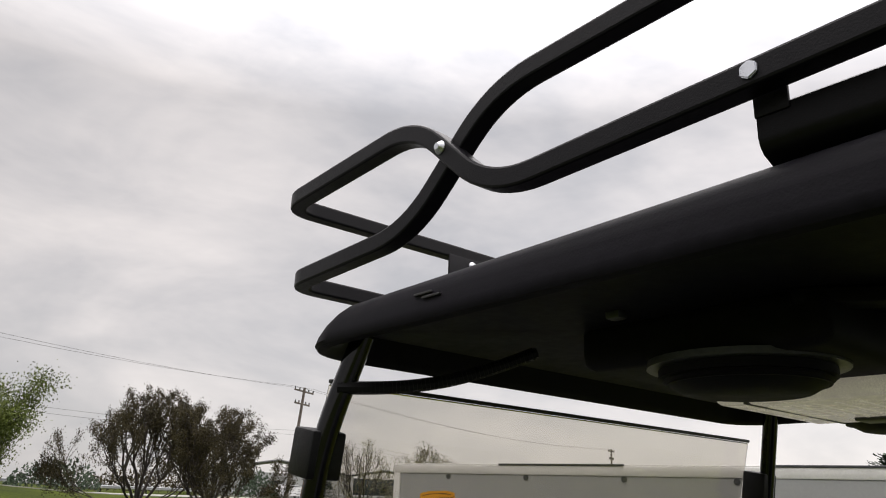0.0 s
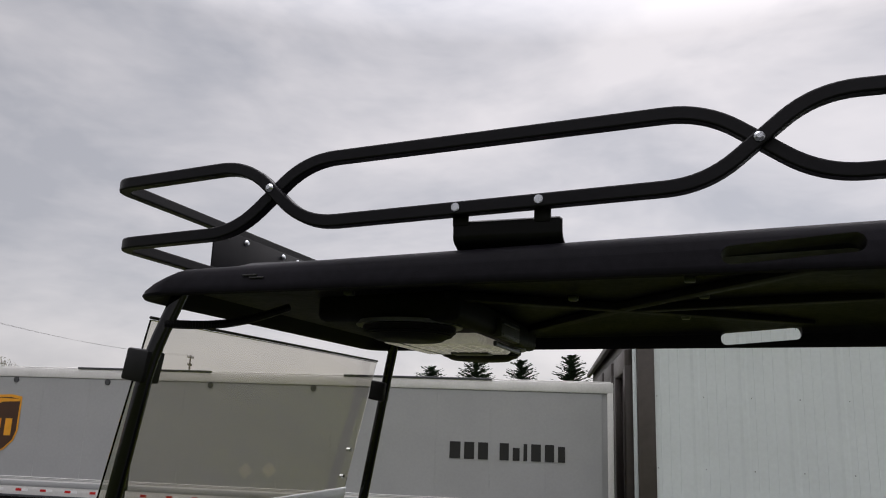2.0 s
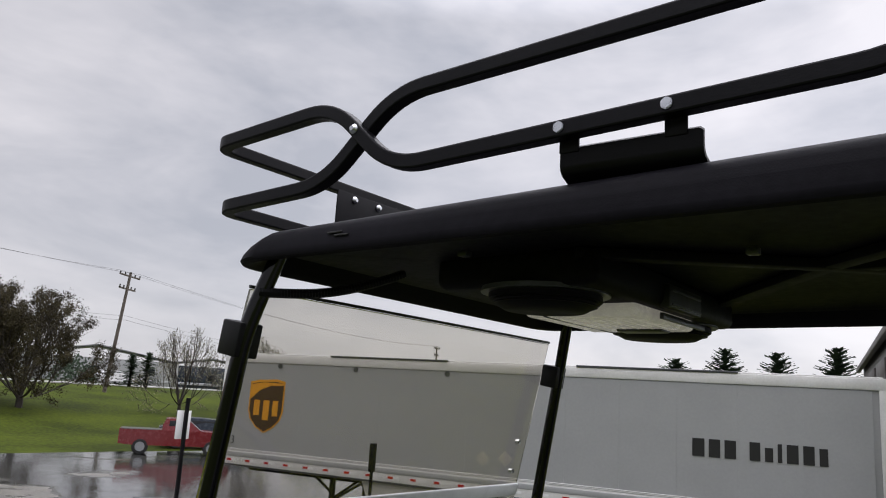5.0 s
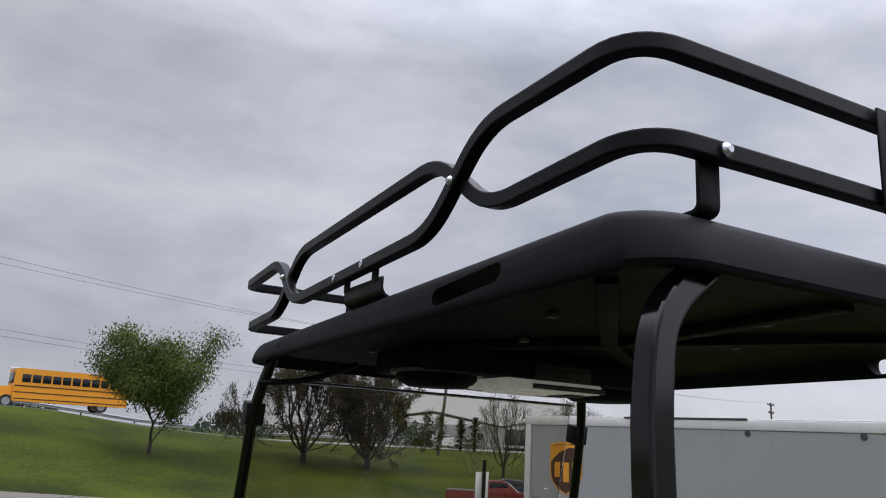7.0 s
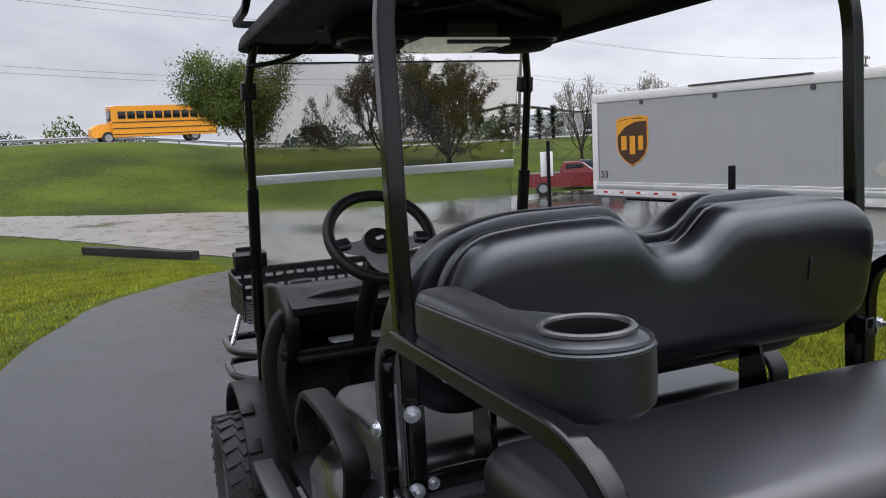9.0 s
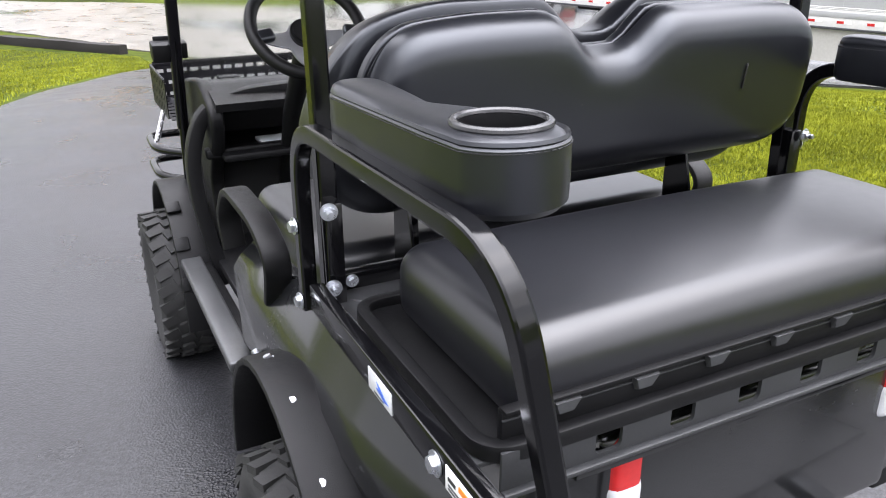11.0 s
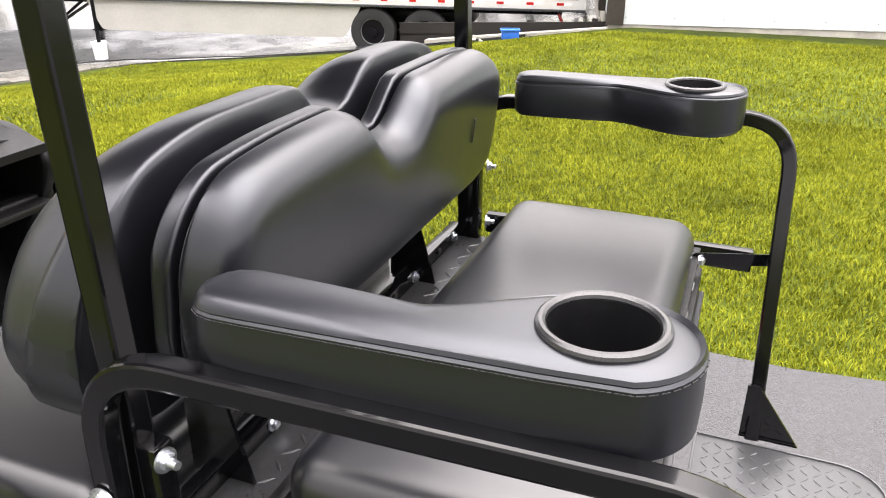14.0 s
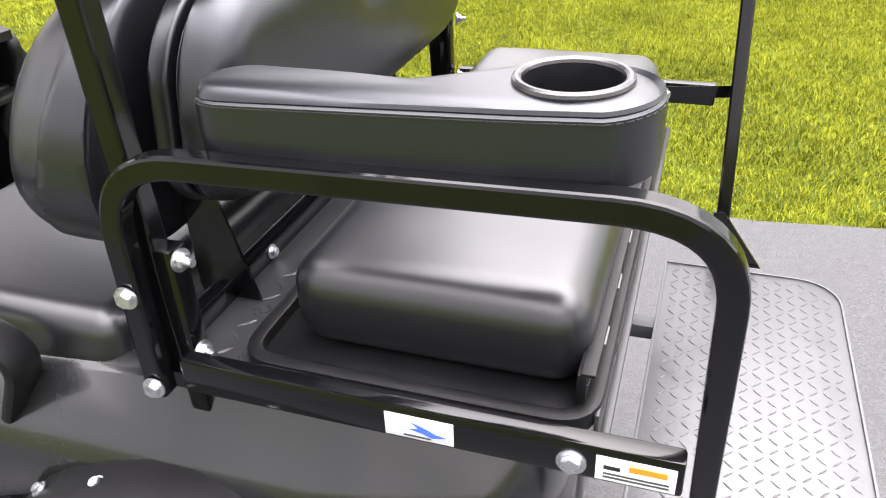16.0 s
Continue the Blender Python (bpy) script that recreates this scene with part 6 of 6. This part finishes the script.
def make_bus(loc, rz):
    t = thing("school_bus", loc, "yellow school bus on the highway", "bus", rz=rz)
    prof = [(-5.2, 0.55), (3.6, 0.55), (3.6, 3.02), (3.3, 3.12), (-5.0, 3.12), (-5.2, 3.0)]
    part("body", shell(prof, 1.2, 0.06), M["bus"], t)
    hood = [(3.55, 0.55), (5.1, 0.55), (5.2, 0.8), (5.15, 1.3), (4.6, 1.62), (3.55, 1.7)]
    part("hood", shell(hood, 1.05, 0.1), M["bus"], t)
    for i in range(11):
        for s in (-1, 1):
            part("window", box((0.62, 0.03, 0.62), (-4.75 + i * 0.75, s * 1.175, 2.35), 0.04), M["car_glass"], t)
    part("windscreen", box((0.03, 2.0, 0.85), (3.61, 0, 2.35), 0.05), M["car_glass"], t)
    for z in (1.25, 1.75, 0.75):
        for s in (-1, 1):
            part("rub_rail", box((8.7, 0.03, 0.07), (-0.8, s * 1.205, z), 0.01), M["black"], t)
    for s in (-1, 1):
        for x in (-3.2, 3.95):
            car_wheel(t, x, s * 1.0, 0.5, 0.28)
    part("roof_hatch", box((2.0, 1.0, 0.08), (3.0, 0, 3.12), 0.03), M["label_w"], t)


make_pickup((19.6, 31.5, zt(19.6, 31.5) + 0.035), -33)
make_car((23.0, 34.0, zt(23.0, 34.0) + 0.035), -33, M["car_dark"], "parked dark blue saloon beside the pickup", "car", "saloon_car")
make_bus((2.3, 71.6, zt(2.3, 71.6) + 0.1), 190)
make_car((42.7, 78.2, zt(42.7, 78.2) + 0.1), 10, M["car_white"], "white saloon car on the highway", "car", "saloon_car")


# ---------------- guardrail, poles and wires ----------------
def guardrail():
    t = thing("guardrail", (0, 0, 0), "galvanised roadside guardrail on posts", "guardrail")
    pts = []
    for i in range(41):
        x = -60 + i * 5.0
        y = 80.6 + 0.19 * x
        pts.append((x, y, zt(x, y)))
    prof = [(0, 0.78), (-0.08, 0.73), (-0.08, 0.66), (0, 0.62), (-0.08, 0.57), (-0.08, 0.50), (0, 0.45)]
    rings = [[(x, y + d, z + h) for d, h in prof] for x, y, z in pts]
    part("rail", loft(rings, caps=False, closed=False), M["galv"], t)
    for x, y, z in pts:
        part("post", box((0.12, 0.12, 0.8), (x, y + 0.12, z + 0.38), 0), M["wood"], t, smooth=0)


def utility_pole(x, y, h, label, arms=2, lean=0.0):
    z = zt(x, y)
    t = thing("utility_pole", (x, y, z - 0.2), label, "utility pole", "utility poles")
    t.matrix_basis = pose(x, y, z - 0.2) @ Matrix.Rotation(lean, 4, Vector((0.5, 0.86, 0)))
    part("pole", cyl(0.17, h, (0, 0, h / 2), "z", 12, r2=0.11), M["pole"], t)
    for k in range(arms):
        part("crossarm", box((2.4 - 0.5 * k, 0.11, 0.13), (0, 0, h - 0.35 - k * 1.1), 0.01, rot=Matrix.Rotation(0.3, 3, "Z")), M["pole"], t)
        for u in (-1.1, -0.55, 0.55, 1.1):
            part("insulator", cyl(0.06, 0.22, (u * (1 - 0.2 * k), u * 0.3, h - 0.2 - k * 1.1), "z", 8), M["wire"], t)
    return tuple(t.matrix_basis @ Vector((0, 0, h - 0.1)))


def wire(a, b, sag, r=0.02):
    A, B = Vector(a), Vector(b)
    pts = [A.lerp(B, i / 24) - Vector((0, 0, sag * 4 * (i / 24) * (1 - i / 24))) for i in range(25)]
    o = part("power_line", sweep(pts, r, round_n=6), M["wire"])
    tagged(o, "sagging black overhead power line", "cable", "power lines")


guardrail()
PX, PY = 32.9, 61.8
p1 = utility_pole(PX, PY, 10.3, "leaning wooden utility pole with two crossarms", lean=0.075)
p0 = (-40, 33, p1[2] + 3.2)
p2 = utility_pole(95, 76, 9.0, "far wooden utility pole with crossarms")
for dx, dz in ((-1.1, 0.1), (1.1, 0.1), (0.16, -3.6), (0.16, -3.95)):
    wire((p1[0] + dx, p1[1] + dx * 0.3, p1[2] + dz), (p0[0] + dx, p0[1] - dx, p0[2] + dz), 2.1)
    wire((p1[0] + dx, p1[1] + dx * 0.3, p1[2] + dz), (p2[0] + dx, p2[1] + dx * 0.3, p2[2] + dz), 1.2)


# ---------------- trees ----------------
def tree(x, y, h, spread, leaf, dens, label, seed, trunk=0.16, lsize=0.16, start=0.22, levels=4, cat="tree", sink=0.1, wide=6.0, low=1.5, loose=0.22):
    """Tapered trunk, forking limbs and a crown of small leaves set on the twigs."""
    rnd = random.Random(seed)
    t = thing("tree", (x, y, zt(x, y) - sink), label, cat, "trees")
    limbs, tips = [], []

    def grow(p, d, length, r, lev):
        pts = [p]
        steps = 4
        for i in range(steps):
            d = (d + Vector((rnd.uniform(-1, 1), rnd.uniform(-1, 1), rnd.uniform(-0.3, 0.8))) * 0.16).normalized()
            p = p + d * length / steps
            pts.append(p)
        limbs.append((pts, r, r * 0.55))
        if lev >= levels - 1:
            tips.extend(pts[1:])
        if lev < levels:
            kids = rnd.randint(3, 4) if lev else rnd.randint(5, 7)
            for k in range(kids):
                q = pts[-1] if k == 0 else pts[rnd.randint(1 if lev else 2, len(pts) - 1)]
                a = rnd.uniform(0, 2 * math.pi)
                out = spread * (0.95 if lev == 0 else 0.75)
                nd = (d * 0.75 + Vector((math.cos(a) * out, math.sin(a) * out, rnd.uniform(-0.05, 0.45)))).normalized()
                grow(q, nd, length * rnd.uniform(0.55, 0.8), r * 0.5, lev + 1)
    grow(Vector((0, 0, 0)), Vector((0, 0, 1)), h * start * 1.6, trunk, 0)
    top = max(p.z for p in tips)
    mx, my = sum(p.x for p in tips) / len(tips), sum(p.y for p in tips) / len(tips)
    for pts, _, _ in limbs:
        for i, p in enumerate(pts):
            pts[i] = Vector((p.x - mx * p.z / top, p.y - my * p.z / top, p.z))
    tips = [Vector((p.x - mx * p.z / top, p.y - my * p.z / top, p.z)) for p in tips]
    # the crown hangs low over a short trunk
    for pts, _, _ in limbs:
        for p in pts:
            p.z = top * max(0.0, p.z / top) ** low
    for p in tips:
        p.z = top * max(0.0, p.z / top) ** low
    k = h / top
    reach = sorted(math.hypot(p.x, p.y) for p in tips)[int(len(tips) * 0.95)]
    kx = wide / 2 / reach
    verts, faces = [], []
    for pts, r0, r1 in limbs:
        n = 5
        base = len(verts)
        for i, p in enumerate(pts):
            r = max(0.016, (r0 + (r1 - r0) * i / (len(pts) - 1)))
            for j in range(n):
                a = 2 * math.pi * j / n
                verts.append((p.x * kx + r * math.cos(a), p.y * kx + r * math.sin(a), p.z * k))
        for i in range(len(pts) - 1):
            for j in range(n):
                faces.append((base + i * n + j, base + i * n + (j + 1) % n, base + (i + 1) * n + (j + 1) % n, base + (i + 1) * n + j))
    raw("trunk", verts, faces, M["bark"], t, smooth=60)
    verts, faces = [], []
    for p in tips:
        for _ in range(dens):
            c = Vector((p.x * kx, p.y * kx, p.z * k)) + Vector((rnd.gauss(0, 1), rnd.gauss(0, 1), rnd.gauss(0, 0.8))) * loose
            e = Euler((rnd.uniform(0, 6.3), rnd.uniform(0, 6.3), rnd.uniform(0, 6.3))).to_matrix()
            s = lsize * rnd.uniform(0.6, 1.3)
            b = len(verts)
            for q in ((-0.5, 0, 0), (0, -0.3, 0.08), (0.5, 0, 0), (0, 0.3, 0.08)):
                verts.append(tuple(c + e @ (Vector(q) * s)))
            faces.append((b, b + 1, b + 2, b + 3))
    if verts:
        raw("crown", verts, faces, M[leaf], t)
    return t


def fan_tree(x, y, h, wide, leaf, dens, label, seed, trunk=0.24, lsize=0.13, sink=0.1, fork=0.14, rise=0.07):
    """Short trunk that forks low into limbs fanning up and out to fine twigs, thinly leaved."""
    rnd = random.Random(seed)
    t = thing("tree", (x, y, zt(x, y) - sink), label, "tree", "trees")
    limbs, tips = [], []

    def grow(p, d, length, r, lev):
        pts = [p]
        for i in range(4):
            d = (d + Vector((rnd.gauss(0, 1), rnd.gauss(0, 1), rnd.gauss(0, 0.7))) * 0.10 + Vector((0, 0, rise))).normalized()
            p = p + d * length / 4
            pts.append(p)
        limbs.append((pts, r, r * 0.6))
        if lev >= 3:
            tips.extend(pts[1:])
        if lev < 5:
            for k in range(3 if lev < 4 else 2):
                q = pts[-1] if k < 2 else pts[rnd.randint(2, 3)]
                turn = Euler((rnd.gauss(0, 0.42), rnd.gauss(0, 0.42), rnd.uniform(-0.4, 0.4))).to_matrix()
                grow(q, turn @ d, length * rnd.uniform(0.58, 0.82), r * 0.6, lev + 1)
    base = Vector((0, 0, h * fork))
    limbs.append(([Vector((0, 0, 0)), Vector((0.03, 0, h * fork * 0.5)), base], trunk, trunk * 0.85))
    n = 10
    for k in range(n):
        a = 2 * math.pi * (k + rnd.uniform(-0.3, 0.3)) / n
        tilt = radians(rnd.uniform(8, 50) if k % 2 else rnd.uniform(62, 92))
        grow(base - Vector((0, 0, h * 0.05 * rnd.random())), Vector((math.cos(a) * math.sin(tilt), math.sin(a) * math.sin(tilt), math.cos(tilt))), h * 0.27, trunk * 0.5, 1)
    top = sorted(p.z for p in tips)[int(len(tips) * 0.995)]
    reach = sorted(math.hypot(p.x, p.y) for p in tips)[int(len(tips) * 0.97)]
    kx, kz = wide / 2 / reach, (h - base.z) / (top - base.z)

    mid = Vector((0, 0, h * 0.50))

    def fit_in(p):
        q = Vector((p.x * kx, p.y * kx, p.z if p.z < base.z else base.z + (p.z - base.z) * kz)) - mid
        # twigs that reach past a rounded crown bend back to its edge
        rho = math.sqrt((q.x ** 2 + q.y ** 2) / (wide * 0.5) ** 2 + (q.z / (h * 0.5)) ** 2)
        if rho > 0.8 and q.z > -h * 0.2:
            q = q * ((0.8 + 0.24 * math.tanh((rho - 0.8) / 0.24)) / rho)
        return q + mid
    verts, faces = [], []
    for pts, r0, r1 in limbs:
        b, k = len(verts), 5 if r0 > 0.03 else 3
        for i, p in enumerate(pts):
            q, r = fit_in(p), max(0.011, r0 + (r1 - r0) * i / (len(pts) - 1))
            for j in range(k):
                a = 2 * math.pi * j / k
                verts.append((q.x + r * math.cos(a), q.y + r * math.sin(a), q.z))
        for i in range(len(pts) - 1):
            for j in range(k):
                faces.append((b + i * k + j, b + i * k + (j + 1) % k, b + (i + 1) * k + (j + 1) % k, b + (i + 1) * k + j))
    raw("trunk", verts, faces, M["bark"], t, smooth=60)
    verts, faces = [], []
    for p in tips:
        for _ in range(rnd.randint(0, 2 * dens)):
            c = fit_in(p) + Vector((rnd.gauss(0, 1), rnd.gauss(0, 1), rnd.gauss(0, 1))) * 0.13
            e = Euler((rnd.uniform(0, 6.3), rnd.uniform(0, 6.3), rnd.uniform(0, 6.3))).to_matrix()
            w = lsize * rnd.uniform(0.6, 1.4)
            b = len(verts)
            for q in ((-0.5, 0, 0), (0, -0.3, 0.08), (0.5, 0, 0), (0, 0.3, 0.08)):
                verts.append(tuple(c + e @ (Vector(q) * w)))
            faces.append((b, b + 1, b + 2, b + 3))
    raw("crown", verts, faces, M[leaf], t)
    return t


def conifer(x, y, h, w, seed, label):
    rnd = random.Random(seed)
    t = thing("conifer", (x, y, zt(x, y) - 0.1), label, "tree", "trees")
    part("trunk", cyl(0.18, h, (0, 0, h / 2), "z", 8, r2=0.02), M["bark"], t)
    verts, faces = [], []
    for i in range(int(h * 7)):
        z = h * (0.12 + 0.88 * i / (h * 7))
        r = w * (1 - z / h) ** 0.58 + 0.10
        for k in range(9):
            a = rnd.uniform(0, 6.28)
            d = Vector((math.cos(a), math.sin(a), -0.20 + 0.62 * z / h))
            R = r * rnd.uniform(0.55, 1.15)
            s = Vector((-d.y, d.x, 0)) * 0.12
            for u in range(4):
                p0, p1_ = Vector((0, 0, z)) + d * R * (u / 4), Vector((0, 0, z)) + d * R * ((u + 1.2) / 4)
                s2 = s * rnd.uniform(0.8, 1.8)
                b = len(verts)
                verts += [tuple(p0 - s2), tuple(p0 + s2), tuple(p1_ + s2 * 0.5 + Vector((0, 0, rnd.uniform(-0.1, 0.1)))), tuple(p1_ - s2 * 0.5)]
                faces.append((b, b + 1, b + 2, b + 3))
    raw("crown", verts, faces, M["needle"], t)


def at_az(az, d, ex=-1.0, ey=-1.0):
    return ex + d * math.sin(radians(az)), ey + d * math.cos(radians(az))


def shrub(x, y, w, h, leaf, seed, label):
    """A hedge or far clump: many small leaf cards in an uneven mound."""
    rnd = random.Random(seed)
    t = thing("shrub", (x, y, zt(x, y)), label, "shrub", "shrubs")
    verts, faces = [], []
    for _ in range(int(500 * max(1, w / 4))):
        a, u = rnd.uniform(0, 6.28), rnd.random() ** 0.5
        px, py = math.cos(a) * u * w / 2, math.sin(a) * u * w * 0.25
        top = h * math.sqrt(max(0.05, 1 - u * u)) * (0.75 + 0.35 * noise.noise((px * 1.1 + seed, py, 0)))
        c = Vector((px, py, top * rnd.random() ** 0.5))
        e = Euler((rnd.uniform(0, 6.3), rnd.uniform(0, 6.3), rnd.uniform(0, 6.3))).to_matrix()
        s = rnd.uniform(0.2, 0.45)
        b = len(verts)
        for q in ((-0.5, 0, 0), (0, -0.35, 0.1), (0.5, 0, 0), (0, 0.35, 0.1)):
            verts.append(tuple(c + e @ (Vector(q) * s)))
        faces.append((b, b + 1, b + 2, b + 3))
    raw("crown", verts, faces, M[leaf], t)


tree(*at_az(8.5, 51), 8.0, 0.75, "leaf", 44, "leafy green young tree on the bank", 11, 0.13, 0.14, 0.13, wide=7.8, low=1.5, loose=0.40)
fan_tree(*at_az(18.8, 56), 8.0, 12.4, "leaf_dull", 13, "spreading tree with sparse dull leaves", 12, lsize=0.10, fork=0.11)
fan_tree(*at_az(23.3, 56), 7.8, 10.6, "leaf_dull", 14, "spreading tree with thin yellowing leaves", 13, lsize=0.10, fork=0.11)
fan_tree(*at_az(33.0, 60), 6.4, 6.6, "leaf_pale", 1, "bare pale tree with few leaves", 14, 0.14, 0.10)
fan_tree(*at_az(37.5, 66), 6.6, 7.4, "leaf_pale", 1, "bare pale tree with few leaves", 15, 0.14, 0.12)
for i, (a, d, w, h, lf) in enumerate(((42.5, 78, 8, 5.8, "leaf"), (47.5, 80, 11, 6.2, "leaf_purple"), (14.0, 80, 8, 3.5, "needle"), (26.5, 88, 5, 3.6, "needle"), (-3.0, 110, 6, 5.0, "leaf"), (0.5, 120, 10, 3.0, "needle"), (-8.0, 130, 16, 4.0, "needle"), (19.5, 120, 18, 4.0, "leaf_dull"))):
    shrub(*at_az(a, d), w, h, lf, 40 + i, {"leaf": "rounded green bush behind the road", "leaf_purple": "dark purple leaved bush behind the trailer", "needle": "dark evergreen bush across the road", "leaf_dull": "dull olive thicket across the road"}[lf])
for i, (a, d, h) in enumerate(((30.0, 85, 3.3), (31.0, 84, 3.7))):
    conifer(*at_az(a, d), h, 1.3, 60 + i, "small dark conifer behind the road")
for i, (a, d, h) in enumerate(((69.2, 62, 7.0), (72.5, 60, 7.7), (75.8, 60, 7.5), (79.4, 58, 7.8))):
    conifer(*at_az(a, d, -1.89, 0.55), h + 0.4, 3.0, 70 + i, "pointed dark conifer behind the trailer")


# far low buildings across the road
def far_shed(az, d, w, h, col, label):
    x, y = at_az(az, d)
    t = thing("shed", (x, y, zt(x, y)), label, "building", rz=-az)
    part("wall", box((w, 10, h), (0, 5, h / 2), 0.02), col, t)
    part("roof", loft([[(-w / 2 - 0.3, y_, h), (0, y_, h + w * 0.08), (w / 2 + 0.3, y_, h), (0, y_, h + w * 0.08 + 0.15)] for y_ in (-0.3, 10.3)]), M["galv"], t)
    for i in range(3):
        part("window", box((1.0, 0.06, 0.9), (-w / 3 + i * w / 3, -0.02, h * 0.55), 0.02), M["car_glass"], t)


far_shed(28.0, 120, 22, 3.4, M["trailer"], "long low grey shed beyond the highway")
far_shed(35.5, 125, 16, 3.2, M["car_dark"], "blue grey shed beyond the highway")


# ---------------- grass ----------------
def grass_field(name, x0, x1, y0, y1, n, hmin, hmax, keep, seed, width=0.004):
    """Blades as narrow bent triangles, one mesh."""
    rng = np.random.default_rng(seed)
    P = np.stack([rng.uniform(x0, x1, n), rng.uniform(y0, y1, n)], 1)
    P = P[np.array([keep(x, y) for x, y in P])]
    n = len(P)
    Z = np.array([zt(x, y) for x, y in P])
    a = rng.uniform(0, 2 * np.pi, n)
    h = rng.uniform(hmin, hmax, n) * np.array([0.85 + 0.30 * noise.noise((x * 2.1, y * 2.1, 0)) + 0.35 * noise.noise((x * 9, y * 9, 3)) for x, y in P])
    lean = rng.uniform(0.2, 1.0, n) * h
    b = rng.uniform(0, 2 * np.pi, n)
    w = width * rng.uniform(0.6, 1.4, n)
    dx, dy = np.cos(a) * w, np.sin(a) * w
    lx, ly = np.cos(b) * lean, np.sin(b) * lean
    V = np.zeros((n, 5, 3))
    V[:, 0] = np.stack([P[:, 0] - dx, P[:, 1] - dy, Z - 0.005], 1)
    V[:, 1] = np.stack([P[:, 0] + dx, P[:, 1] + dy, Z - 0.005], 1)
    V[:, 2] = np.stack([P[:, 0] + dx * 0.8 + lx * 0.35, P[:, 1] + dy * 0.8 + ly * 0.35, Z + h * 0.6], 1)
    V[:, 3] = np.stack([P[:, 0] - dx * 0.8 + lx * 0.35, P[:, 1] - dy * 0.8 + ly * 0.35, Z + h * 0.6], 1)
    V[:, 4] = np.stack([P[:, 0] + lx, P[:, 1] + ly, Z + h], 1)
    i = np.arange(n) * 5
    quads = np.stack([i, i + 1, i + 2, i + 3], 1)
    tris = np.stack([i + 3, i + 2, i + 4], 1)
    me = bpy.data.meshes.new(name)
    me.vertices.add(n * 5)
    me.vertices.foreach_set("co", V.reshape(-1))
    me.loops.add(n * 7)
    loops = np.concatenate([quads, tris], 1).reshape(-1)
    me.loops.foreach_set("vertex_index", loops.astype(np.int32))
    me.polygons.add(n * 2)
    st = np.stack([np.arange(n) * 7, np.arange(n) * 7 + 4], 1).reshape(-1)
    me.polygons.foreach_set("loop_start", st.astype(np.int32))
    me.update(calc_edges=True)
    me.materials.append(M["blade"])
    o = new(name, me)
    return tagged(o, "bright green short lawn grass blades", "grass", kind="stuff")


def lawn_right(x, y):
    edge = 1.74 + 0.08 * max(0, -y) + 0.05 * noise.noise((y * 3, 0, 0)) + (0.17 * sstep(1, 4.5, y) + 0.33 * max(0, y - 4.5))
    if x < edge:
        return False
    return y < 11.6 - 0.0 * x and x < 12.9 - 0.1 * (y - 3)


def lawn_left(x, y):
    e = -1.95 + 0.16 * max(0, y - 5.2) + 0.30 * max(0, y - 9.3) - 0.07 * max(0, 5 - y)
    return x < e - 0.05 + 0.06 * noise.noise((y * 3, 5, 0)) and (y < 18.4 - x * 1.15)


grass_field("grass", 1.6, 6.0, -3.0, 5.0, 300000, 0.014, 0.040, lawn_right, 1, 0.0030)
grass_field("grass", 3.0, 13.2, -4.0, 11.8, 170000, 0.020, 0.045, lambda x, y: lawn_right(x, y) and (x > 6.0 or y > 5.0), 2, 0.0055)
grass_field("grass", -8.0, 0.8, 4.0, 22.0, 120000, 0.02, 0.05, lawn_left, 3, 0.0045)
